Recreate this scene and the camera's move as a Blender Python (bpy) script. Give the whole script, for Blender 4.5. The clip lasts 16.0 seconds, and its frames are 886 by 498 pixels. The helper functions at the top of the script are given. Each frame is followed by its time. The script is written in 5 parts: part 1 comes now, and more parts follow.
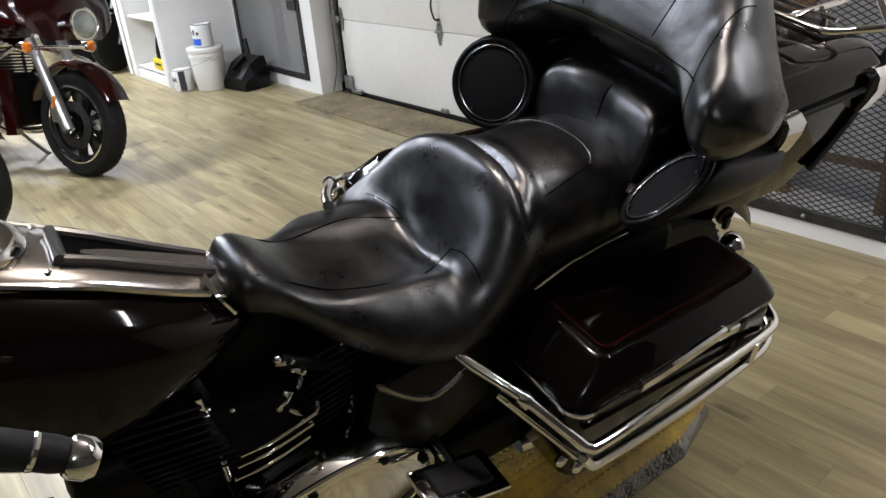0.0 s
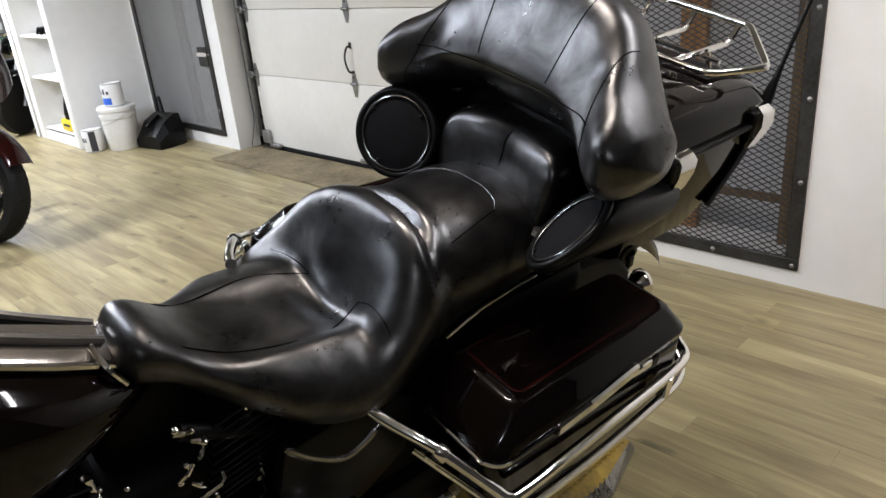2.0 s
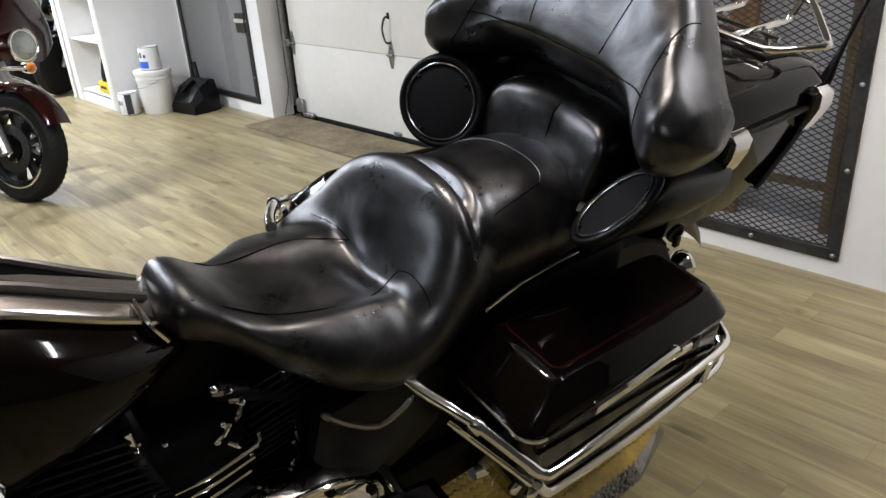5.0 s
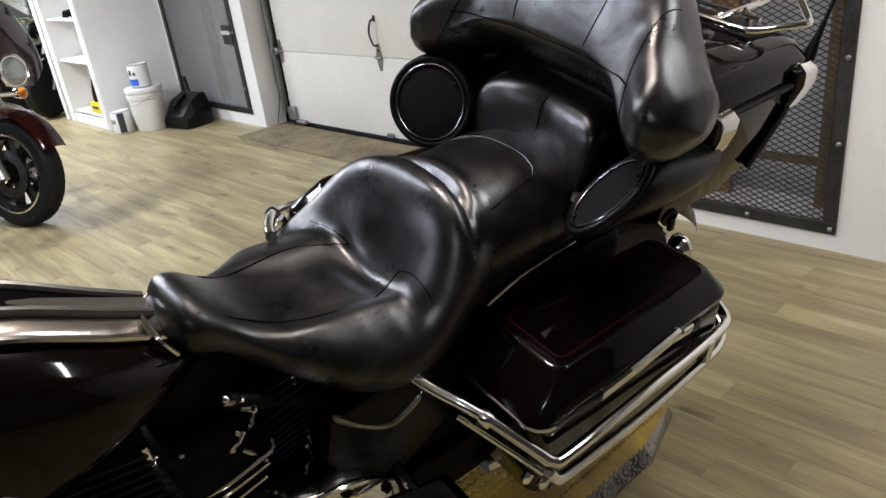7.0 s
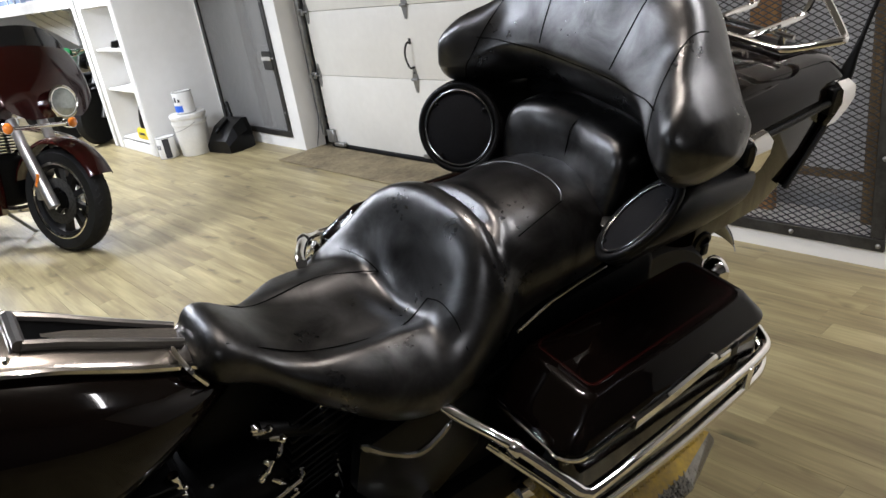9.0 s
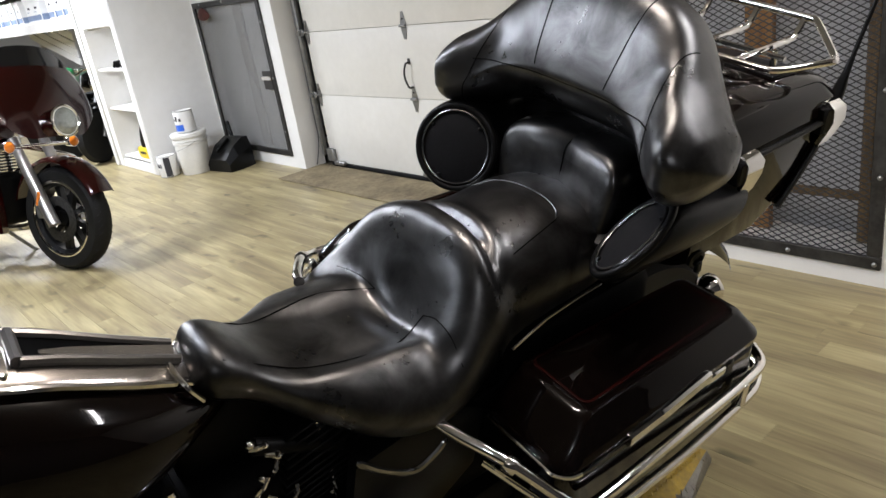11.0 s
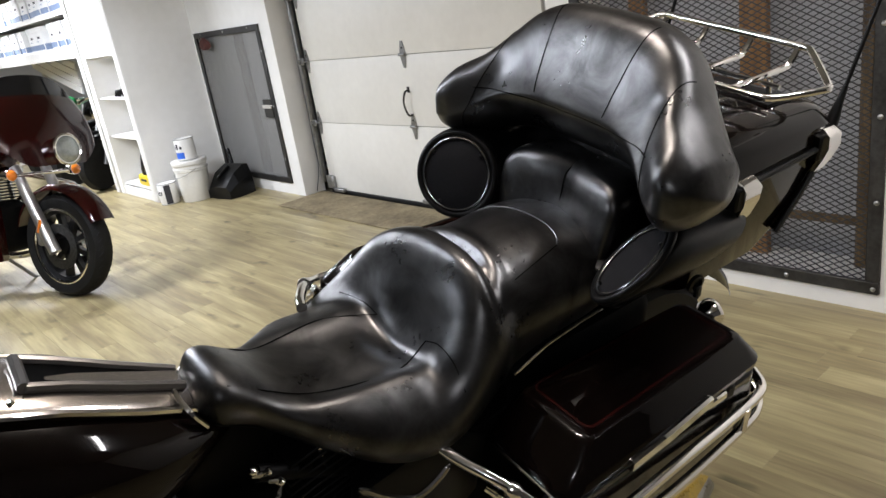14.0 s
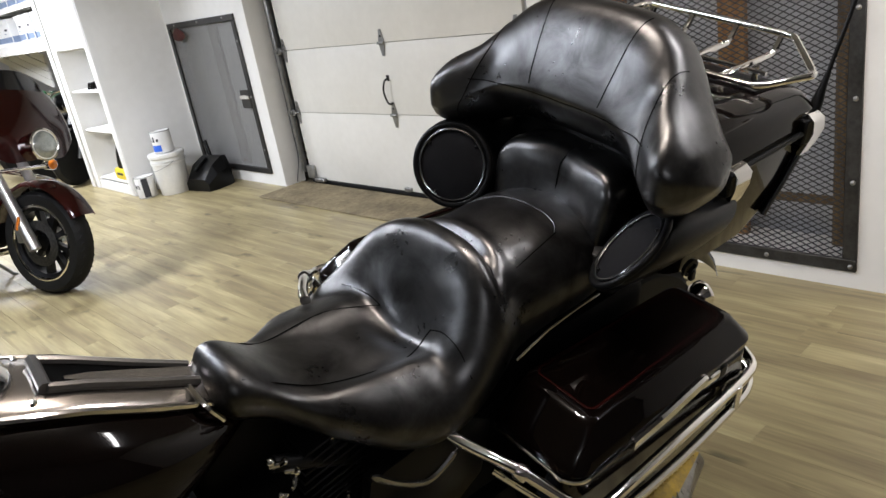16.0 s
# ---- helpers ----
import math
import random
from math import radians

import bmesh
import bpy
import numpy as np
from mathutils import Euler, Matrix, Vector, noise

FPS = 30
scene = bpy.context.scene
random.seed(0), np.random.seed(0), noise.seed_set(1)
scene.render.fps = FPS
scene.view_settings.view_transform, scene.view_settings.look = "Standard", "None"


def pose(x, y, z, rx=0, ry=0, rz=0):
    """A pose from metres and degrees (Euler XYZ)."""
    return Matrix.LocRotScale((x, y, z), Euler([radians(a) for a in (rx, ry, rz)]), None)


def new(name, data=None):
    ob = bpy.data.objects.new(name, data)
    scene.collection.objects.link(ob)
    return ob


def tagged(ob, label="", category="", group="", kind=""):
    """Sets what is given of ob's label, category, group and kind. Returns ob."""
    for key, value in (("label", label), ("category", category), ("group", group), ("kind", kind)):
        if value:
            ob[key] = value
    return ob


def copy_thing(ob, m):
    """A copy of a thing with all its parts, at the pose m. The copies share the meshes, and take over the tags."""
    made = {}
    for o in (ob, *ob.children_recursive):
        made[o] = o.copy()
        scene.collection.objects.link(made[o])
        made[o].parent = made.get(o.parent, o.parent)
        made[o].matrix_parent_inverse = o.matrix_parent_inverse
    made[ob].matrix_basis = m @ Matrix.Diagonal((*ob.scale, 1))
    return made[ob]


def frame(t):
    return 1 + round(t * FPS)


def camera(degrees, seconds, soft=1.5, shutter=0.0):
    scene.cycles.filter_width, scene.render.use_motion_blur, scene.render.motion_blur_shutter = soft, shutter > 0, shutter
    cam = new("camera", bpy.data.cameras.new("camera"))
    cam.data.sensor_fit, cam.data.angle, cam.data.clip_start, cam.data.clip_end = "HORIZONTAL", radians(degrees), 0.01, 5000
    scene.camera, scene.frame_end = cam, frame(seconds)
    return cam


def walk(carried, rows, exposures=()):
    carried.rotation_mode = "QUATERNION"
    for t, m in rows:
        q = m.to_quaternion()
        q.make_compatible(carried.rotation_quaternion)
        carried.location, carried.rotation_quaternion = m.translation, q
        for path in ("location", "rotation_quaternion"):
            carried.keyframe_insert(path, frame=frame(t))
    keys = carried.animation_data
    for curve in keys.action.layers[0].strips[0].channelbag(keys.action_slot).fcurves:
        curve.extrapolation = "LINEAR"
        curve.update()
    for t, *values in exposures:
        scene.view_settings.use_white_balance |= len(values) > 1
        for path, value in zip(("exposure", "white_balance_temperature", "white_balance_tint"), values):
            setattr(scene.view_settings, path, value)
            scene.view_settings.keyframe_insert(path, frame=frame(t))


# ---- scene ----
# ceiling lights: x, y, turn, watts, colour
BULBS = [(-0.72, 1.12, 27, 38, (1.0, 0.86, 0.72)), (1.335, -0.945, 77, 22, (0.98, 0.96, 0.95))]
# only the tube near x = -11.7 is in view; the rest are added
FIXTURES = [(-1.913, 0.239, 22, 33, (0.88, 0.93, 1.0)), (0.35, 2.15, 22, 39, (1.0, 0.95, 0.90)), (-3.098, 0.295, 87, 58, (0.95, 0.97, 1.0)), (-5.7, 0.6, 97, 160, (0.93, 0.96, 1.0)), (-8.6, 1.1, 97, 225, (0.95, 0.97, 1.0)), (-11.7, 2.3, 124, 110, (0.97, 0.98, 1.0)), (-17.2, 5.0, 60, 90, (0.97, 0.98, 1.0)), (-2.567, -2.672, 7, 75, (0.88, 0.94, 1.0))]
cam = camera(62.33, 16.0, soft=1.5)
PATH = [
    (0, 0.2331, -0.0005, 1.5799, 64.2462, 4.1061, 50.0735),
    (0.5, 0.2403, 0.0301, 1.5754, 65.3685, 2.6322, 45.8308),
    (1, 0.2485, 0.0380, 1.5993, 69.4564, 2.8456, 43.0834),
    (1.5, 0.2454, 0.0432, 1.6091, 69.2262, 3.3434, 42.9016),
    (2, 0.2511, 0.0511, 1.5730, 67.4869, 4.7352, 43.9624),
    (2.5, 0.2430, 0.0456, 1.5671, 67.8214, 2.9566, 45.9436),
    (3, 0.2382, 0.0392, 1.5762, 68.4671, 3.3001, 45.6661),
    (3.5, 0.2372, 0.0336, 1.5663, 67.4878, 2.5406, 45.9757),
    (4, 0.2293, 0.0363, 1.5487, 66.1916, 1.2969, 47.3193),
    (6.5, 0.2074, 0.0364, 1.5644, 66.0259, 6.6264, 45.1821),
    (7, 0.2326, 0.0260, 1.5636, 65.6225, 6.6209, 45.2676),
    (7.5, 0.2461, 0.0313, 1.5646, 65.7647, 7.4767, 45.6528),
    (8, 0.2438, 0.0413, 1.5694, 65.8493, 7.6302, 47.2520),
    (8.5, 0.2425, 0.0510, 1.5713, 66.0304, 7.4656, 47.9706),
    (9, 0.2447, 0.0545, 1.5759, 67.3481, 8.4751, 48.0217),
    (11.5, 0.2619, 0.0494, 1.5798, 69.4521, 8.2982, 47.7313),
    (12, 0.2530, 0.0450, 1.5893, 70.4675, 7.3393, 46.6156),
    (12.5, 0.2528, 0.0436, 1.5933, 72.2085, 7.4201, 48.0935),
    (13, 0.2482, 0.0260, 1.5991, 73.0906, 7.6776, 50.1775),
    (13.5, 0.2484, 0.0213, 1.5960, 71.6507, 8.3331, 50.0637),
    (14, 0.2670, 0.0382, 1.5836, 70.8311, 8.5693, 47.8769),
    (14.5, 0.2630, 0.0479, 1.5730, 69.2674, 8.0668, 46.8036),
    (15, 0.2598, 0.0461, 1.5852, 70.4871, 7.9993, 48.1555),
    (15.5, 0.2523, 0.0278, 1.6060, 70.6235, 10.4942, 49.8220),
    (16, 0.2524, -0.0151, 1.6100, 69.4174, 9.2389, 45.6662),
]

walk(cam, [(t, pose(x, y, z, rx, ry, rz)) for t, x, y, z, rx, ry, rz in PATH], exposures=[(0, -0.48, 5980, 13), (1.5, -0.31, 6050, 13), (4, -0.32, 6000, 13), (6.5, -0.42, 6050, 13), (9, -0.35, 6060, 13), (12, -0.26, 6130, 13), (16, -0.36, 6130, 13)])

# ---------------- world and lights ----------------
world = bpy.data.worlds.new("world")
world.use_nodes = True
scene.world = world
world.node_tree.nodes["Background"].inputs[0].default_value = (0.5, 0.55, 0.6, 1)
world.node_tree.nodes["Background"].inputs[1].default_value = 0.02
CEIL = 2.6


# ---------------- materials ----------------
def mat(name, color, rough=0.5, metal=0.0, var=0.0, scale=8.0, bump=0.0, bscale=60.0, coat=0.0, color2=None, rvar=0.0, spec=0.5, stretch=None, detail=4.0, dist=0.002):
    m = bpy.data.materials.new(name)
    m.use_nodes = True
    nt = m.node_tree
    p = nt.nodes["Principled BSDF"]
    p.inputs["Base Color"].default_value = (*color, 1)
    p.inputs["Roughness"].default_value = rough
    p.inputs["Metallic"].default_value = metal
    p.inputs["Specular IOR Level"].default_value = spec
    p.inputs["Coat Weight"].default_value = coat
    p.inputs["Coat Roughness"].default_value = 0.03
    tc = nt.nodes.new("ShaderNodeTexCoord")
    src = tc.outputs["Object"]
    if stretch:
        mp = nt.nodes.new("ShaderNodeMapping")
        mp.inputs["Scale"].default_value = stretch
        nt.links.new(src, mp.inputs["Vector"])
        src = mp.outputs["Vector"]
    if var > 0 or color2:
        n = nt.nodes.new("ShaderNodeTexNoise")
        n.inputs["Scale"].default_value = scale
        n.inputs["Detail"].default_value = 6
        nt.links.new(src, n.inputs["Vector"])
        n2 = nt.nodes.new("ShaderNodeTexNoise")
        n2.inputs["Scale"].default_value = scale * 7
        n2.inputs["Detail"].default_value = 3
        nt.links.new(src, n2.inputs["Vector"])
        av = nt.nodes.new("ShaderNodeMath")
        av.operation = "MULTIPLY_ADD"
        av.inputs[1].default_value = 0.35
        nt.links.new(n2.outputs["Fac"], av.inputs[0])
        sc = nt.nodes.new("ShaderNodeMath")
        sc.operation = "MULTIPLY"
        sc.inputs[1].default_value = 0.65
        nt.links.new(n.outputs["Fac"], sc.inputs[0])
        nt.links.new(sc.outputs[0], av.inputs[2])
        r = nt.nodes.new("ShaderNodeValToRGB")
        c2 = color2 or tuple(max(0, c * (1 - var)) for c in color)
        r.color_ramp.elements[0].position, r.color_ramp.elements[1].position = 0.36, 0.64
        r.color_ramp.elements[0].color = (*c2, 1)
        r.color_ramp.elements[1].color = (*color, 1)
        nt.links.new(av.outputs[0], r.inputs[0])
        nt.links.new(r.outputs[0], p.inputs["Base Color"])
        if rvar:
            mr = nt.nodes.new("ShaderNodeMapRange")
            mr.inputs[1].default_value, mr.inputs[2].default_value = 0.3, 0.7
            mr.inputs[3].default_value, mr.inputs[4].default_value = max(0.02, rough - rvar), rough + rvar
            nt.links.new(av.outputs[0], mr.inputs[0])
            nt.links.new(mr.outputs[0], p.inputs["Roughness"])
    if bump:
        b = nt.nodes.new("ShaderNodeTexNoise")
        b.inputs["Scale"].default_value = bscale
        b.inputs["Detail"].default_value = detail
        nt.links.new(src, b.inputs["Vector"])
        bm_ = nt.nodes.new("ShaderNodeBump")
        bm_.inputs["Strength"].default_value = bump
        bm_.inputs["Distance"].default_value = dist
        nt.links.new(b.outputs["Fac"], bm_.inputs["Height"])
        nt.links.new(bm_.outputs[0], p.inputs["Normal"])
    return m


def leather(name):
    """Black grained leather: fine cell grain, broad creases, worn lighter patches."""
    m = mat(name, (0.0034, 0.0032, 0.0031), 0.325, 0, color2=(0.0012, 0.0011, 0.0011), var=0.4, scale=11, rvar=0.085, spec=0.42)
    nt = m.node_tree
    p = nt.nodes["Principled BSDF"]
    tc = nt.nodes.new("ShaderNodeTexCoord")
    v = nt.nodes.new("ShaderNodeTexVoronoi")
    v.inputs["Scale"].default_value = 420
    n = nt.nodes.new("ShaderNodeTexNoise")
    n.inputs["Scale"].default_value = 17
    n.inputs["Detail"].default_value = 3
    b1, b2 = nt.nodes.new("ShaderNodeBump"), nt.nodes.new("ShaderNodeBump")
    b1.inputs["Strength"].default_value, b1.inputs["Distance"].default_value = 0.08, 0.0010
    b2.inputs["Strength"].default_value, b2.inputs["Distance"].default_value = 0.05, 0.005
    nt.links.new(tc.outputs["Object"], v.inputs["Vector"])
    nt.links.new(tc.outputs["Object"], n.inputs["Vector"])
    nt.links.new(v.outputs["Distance"], b1.inputs["Height"])
    nt.links.new(n.outputs["Fac"], b2.inputs["Height"])
    nt.links.new(b2.outputs[0], b1.inputs["Normal"])
    nt.links.new(b1.outputs[0], p.inputs["Normal"])
    # cloudy polish: rubbed areas shine, dusty ones stay dull
    c = nt.nodes.new("ShaderNodeTexNoise")
    c.inputs["Scale"].default_value = 8
    c.inputs["Detail"].default_value = 7
    c.inputs["Roughness"].default_value = 0.62
    c.inputs["Distortion"].default_value = 0.6
    mr = nt.nodes.new("ShaderNodeMapRange")
    mr.inputs[1].default_value, mr.inputs[2].default_value, mr.inputs[3].default_value, mr.inputs[4].default_value = 0.34, 0.66, 0.30, 1.0
    nt.links.new(tc.outputs["Object"], c.inputs["Vector"])
    nt.links.new(c.outputs["Fac"], mr.inputs[0])
    nt.links.new(mr.outputs[0], p.inputs["Specular IOR Level"])
    return m


def plank_mat(name, c1, c2, c3):
    """Vinyl plank: grain along x, each board its own tone, darker knots."""
    m = bpy.data.materials.new(name)
    m.use_nodes = True
    nt = m.node_tree
    p = nt.nodes["Principled BSDF"]
    p.inputs["Roughness"].default_value = 0.38
    tc = nt.nodes.new("ShaderNodeNewGeometry")
    info = nt.nodes.new("ShaderNodeObjectInfo")
    off = nt.nodes.new("ShaderNodeVectorMath")
    off.operation = "MULTIPLY_ADD"
    cmb = nt.nodes.new("ShaderNodeCombineXYZ")
    add = nt.nodes.new("ShaderNodeMath")
    add.operation = "ADD"
    nt.links.new(info.outputs["Random"], add.inputs[0])
    nt.links.new(tc.outputs["Random Per Island"], add.inputs[1])
    nt.links.new(add.outputs[0], cmb.inputs[0])
    nt.links.new(add.outputs[0], cmb.inputs[1])
    off.inputs[1].default_value = (37, 53, 0)
    nt.links.new(cmb.outputs[0], off.inputs[0])
    nt.links.new(tc.outputs["Position"], off.inputs[2])
    def noise_at(sc, stretch, detail, d=0.0):
        mp = nt.nodes.new("ShaderNodeMapping")
        mp.inputs["Scale"].default_value = stretch
        n = nt.nodes.new("ShaderNodeTexNoise")
        n.inputs["Scale"].default_value = sc
        n.inputs["Detail"].default_value = detail
        n.inputs["Distortion"].default_value = d
        nt.links.new(off.outputs[0], mp.inputs["Vector"])
        nt.links.new(mp.outputs[0], n.inputs["Vector"])
        return n
    broad = noise_at(3.0, (0.42, 3.6, 1), 6, 0.25)
    grain = noise_at(16, (0.25, 4, 1), 6, 0.3)
    knots = noise_at(5.5, (0.7, 1.5, 1), 2, 0.0)
    tone = nt.nodes.new("ShaderNodeMath")
    tone.operation = "MULTIPLY_ADD"
    tone.inputs[1].default_value = 0.095
    nt.links.new(add.outputs[0], tone.inputs[0])
    nt.links.new(broad.outputs["Fac"], tone.inputs[2])
    r = nt.nodes.new("ShaderNodeValToRGB")
    e = r.color_ramp.elements
    e[0].position, e[0].color = 0.42, (*c1, 1)
    e[1].position, e[1].color = 0.85, (*c3, 1)
    x = e.new(0.6)
    x.color = (*c2, 1)
    e[0].position, e[2].position = 0.38, 0.82
    nt.links.new(tone.outputs[0], r.inputs[0])
    g = nt.nodes.new("ShaderNodeMapRange")
    g.inputs[1].default_value, g.inputs[2].default_value, g.inputs[3].default_value, g.inputs[4].default_value = 0.3, 0.7, 0.80, 1.08
    nt.links.new(grain.outputs["Fac"], g.inputs[0])
    k = nt.nodes.new("ShaderNodeMapRange")
    k.inputs[1].default_value, k.inputs[2].default_value, k.inputs[3].default_value, k.inputs[4].default_value = 0.64, 0.74, 1.0, 0.45
    nt.links.new(knots.outputs["Fac"], k.inputs[0])
    mul = nt.nodes.new("ShaderNodeMath")
    mul.operation = "MULTIPLY"
    nt.links.new(g.outputs[0], mul.inputs[0])
    nt.links.new(k.outputs[0], mul.inputs[1])
    vm = nt.nodes.new("ShaderNodeVectorMath")
    vm.operation = "SCALE"
    nt.links.new(r.outputs[0], vm.inputs[0])
    nt.links.new(mul.outputs[0], vm.inputs["Scale"])
    nt.links.new(vm.outputs[0], p.inputs["Base Color"])
    b = nt.nodes.new("ShaderNodeBump")
    b.inputs["Strength"].default_value, b.inputs["Distance"].default_value = 0.25, 0.002
    nt.links.new(grain.outputs["Fac"], b.inputs["Height"])
    nt.links.new(b.outputs[0], p.inputs["Normal"])
    return m


def glow(name, color, strength):
    m = bpy.data.materials.new(name)
    m.use_nodes = True
    p = m.node_tree.nodes["Principled BSDF"]
    p.inputs["Base Color"].default_value = (*color, 1)
    p.inputs["Emission Color"].default_value = (*color, 1)
    p.inputs["Emission Strength"].default_value = strength
    return m


LEATHER = leather("black_leather")
THREAD = mat("dark_thread", (0.0015, 0.0014, 0.0013), 0.9, bump=0.4, bscale=900, spec=0.05)
PAINT = mat("black_cherry_paint", (0.0020, 0.0012, 0.0010), 0.12, 0.0, var=0.3, scale=40, coat=0.44, color2=(0.0026, 0.0015, 0.0012), spec=0.04)
STRIPE = mat("dark_red_pinstripe", (0.013, 0.0018, 0.0014), 0.25, coat=0.3, spec=0.1)
PLASTIC = mat("satin_black_plastic", (0.0035, 0.0035, 0.0035), 0.34, spec=0.16, var=0.3, scale=30, bump=0.15, bscale=500)
GRILLE = mat("speaker_cloth", (0.010, 0.010, 0.011), 0.9, bump=0.7, bscale=900, var=0.3, scale=200, spec=0.06)
SLOTM = mat("matt_black_recess", (0.002, 0.002, 0.002), 0.9, spec=0.02)
RUBBER = mat("tyre_rubber", (0.008, 0.008, 0.008), 0.66, spec=0.25, var=0.4, scale=25, bump=0.3, bscale=220)
CHROME = mat("chrome", (0.82, 0.81, 0.79), 0.07, 1.0, var=0.06, scale=20, rvar=0.04)
STEEL = mat("dull_galvanised_steel", (0.36, 0.36, 0.35), 0.42, 0.9, var=0.35, scale=18, bump=0.2, bscale=120)
CONSOLE = mat("silver_console_metal", (0.50, 0.46, 0.42), 0.16, 0.9, var=0.12, scale=14)
CONSOLE_DARK = mat("grey_console_trim", (0.12, 0.115, 0.11), 0.3, 0.7, var=0.2, scale=20)
IRON = mat("blackened_steel_frame", (0.07, 0.068, 0.065), 0.45, 0.75, var=0.55, scale=9, bump=0.4, bscale=90, rvar=0.12)
MESHM = mat("expanded_steel_mesh", (0.10, 0.10, 0.10), 0.42, 0.7, var=0.4, scale=30)
WHITE = mat("white_wall_paint", (0.79, 0.78, 0.75), 0.55, var=0.05, scale=1.6, bump=0.12, bscale=160, color2=(0.73, 0.72, 0.685))
CREAM = mat("cream_door_steel", (0.76, 0.74, 0.68), 0.42, var=0.06, scale=2.2, bump=0.10, bscale=240, color2=(0.70, 0.68, 0.62))
# albedo lowered so dark leather and bodywork mirror less ceiling
CEILM = mat("ceiling_paint", (0.19, 0.187, 0.183), 0.8, var=0.08, scale=2, bump=0.2, bscale=90)
GREYW = mat("grey_alcove_wall", (0.50, 0.51, 0.54), 0.6, var=0.2, scale=2.5, bump=0.15, bscale=80)
WOOD = mat("orange_stained_timber", (0.33, 0.17, 0.055), 0.5, var=0.5, scale=3, stretch=(9, 9, 0.8), bump=0.3, bscale=30, color2=(0.19, 0.09, 0.03))
OLDWOOD = mat("weathered_brown_timber", (0.2, 0.13, 0.06), 0.7, var=0.6, scale=4, stretch=(8, 8, 0.8), bump=0.5, bscale=40, color2=(0.07, 0.045, 0.02))
FLOORM = plank_mat("oak_vinyl_plank", (0.225, 0.178, 0.094), (0.345, 0.285, 0.147), (0.475, 0.405, 0.217))
# for unseen closing walls, dark so that paint and leather reflect less
DIMWALL = mat("dim_unseen_wall", (0.045, 0.042, 0.04), 0.6, var=0.4, scale=3, stretch=(6, 6, 0.6), bump=0.3, bscale=30)
HATCHMESH = mat("fine_grey_mesh", (0.40, 0.40, 0.39), 0.5, 0.3, var=0.2, scale=30)
SUB = mat("dark_subfloor", (0.08, 0.065, 0.04), 0.8, var=0.3, scale=5)
MATM = mat("worn_entrance_mat", (0.27, 0.22, 0.125), 0.8, var=0.5, scale=5, bump=0.6, bscale=120, color2=(0.12, 0.09, 0.05))
MAROON = mat("maroon_paint", (0.024, 0.0014, 0.0012), 0.14, 0.2, var=0.3, scale=40, coat=0.5)
YELLOW = mat("worn_yellow_paint", (0.50, 0.33, 0.02), 0.45, 0.0, var=0.6, scale=11, bump=0.35, bscale=150, color2=(0.24, 0.16, 0.03))
PLATE = mat("bare_tread_plate", (0.4, 0.39, 0.37), 0.32, 0.95, var=0.5, scale=14, rvar=0.15)
AMBER = mat("amber_lens", (0.8, 0.22, 0.02), 0.15, coat=1.0)
REDLENS = mat("red_lens", (0.5, 0.015, 0.012), 0.12, coat=1.0)
LENS = mat("headlamp_glass", (0.42, 0.45, 0.43), 0.06, 0.55, var=0.3, scale=45, coat=1.0)
BUCKETW = mat("white_plastic", (0.76, 0.75, 0.71), 0.42, var=0.1, scale=6)
PAPER = mat("can_label", (0.72, 0.71, 0.68), 0.5, var=0.08, scale=12)
INK = mat("dark_ink", (0.03, 0.03, 0.035), 0.6)
BLUE = mat("blue_label", (0.03, 0.12, 0.55), 0.45)
BUCKETGREY = mat("pale_lit_backing", (0.74, 0.74, 0.72), 0.6, var=0.1, scale=4)
CARD = mat("white_cardboard", (0.72, 0.72, 0.71), 0.75, var=0.08, scale=5, bump=0.1, bscale=120)
CARDBLUE = mat("blue_grey_print", (0.18, 0.24, 0.36), 0.7, var=0.2, scale=15)
LIME = mat("yellow_plastic", (0.72, 0.55, 0.03), 0.4)
GREEN = mat("green_plastic", (0.04, 0.3, 0.1), 0.4)
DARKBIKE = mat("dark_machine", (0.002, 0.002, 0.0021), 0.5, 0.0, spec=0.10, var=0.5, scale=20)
TUBE = glow("fluorescent_tube", (1.0, 0.97, 0.9), 14.0)


# ---------------- mesh helpers ----------------
def part(name, bm, material, parent=None, label="", smooth=True, angle=40, world_m=None):
    me = bpy.data.meshes.new(name)
    bmesh.ops.recalc_face_normals(bm, faces=bm.faces)
    bm.to_mesh(me)
    bm.free()
    me.materials.append(material)
    if smooth:
        me.shade_smooth()
        me.set_sharp_from_angle(angle=radians(angle))
    ob = new(name, me)
    if parent:
        ob.parent = parent
    if world_m is not None:
        ob.matrix_basis = world_m
    if label:
        ob["label"] = label
    return ob


def thing(name, m, label, category, group="", kind=""):
    e = new(name)
    e.empty_display_size = 0.1
    e.matrix_basis = m
    return tagged(e, label, category, group, kind)


def add_box(bm, c, s, bevel=0.0, seg=2, rot=None):
    g = bmesh.ops.create_cube(bm, size=1.0)
    vs = g["verts"]
    bmesh.ops.scale(bm, vec=s, verts=vs)
    if bevel:
        ed = list({e for v in vs for e in v.link_edges})
        r = bmesh.ops.bevel(bm, geom=ed, offset=bevel, segments=seg, profile=0.5, affect="EDGES")
        vs = list({v for f in r["faces"] for v in f.verts} | {v for v in vs if v.is_valid})
        fs = {f for v in vs for f in v.link_faces}
        vs = list({v for f in fs for v in f.verts})
    if rot:
        bmesh.ops.rotate(bm, cent=(0, 0, 0), matrix=Euler([radians(a) for a in rot]).to_matrix(), verts=vs)
    bmesh.ops.translate(bm, vec=c, verts=vs)
    return bm


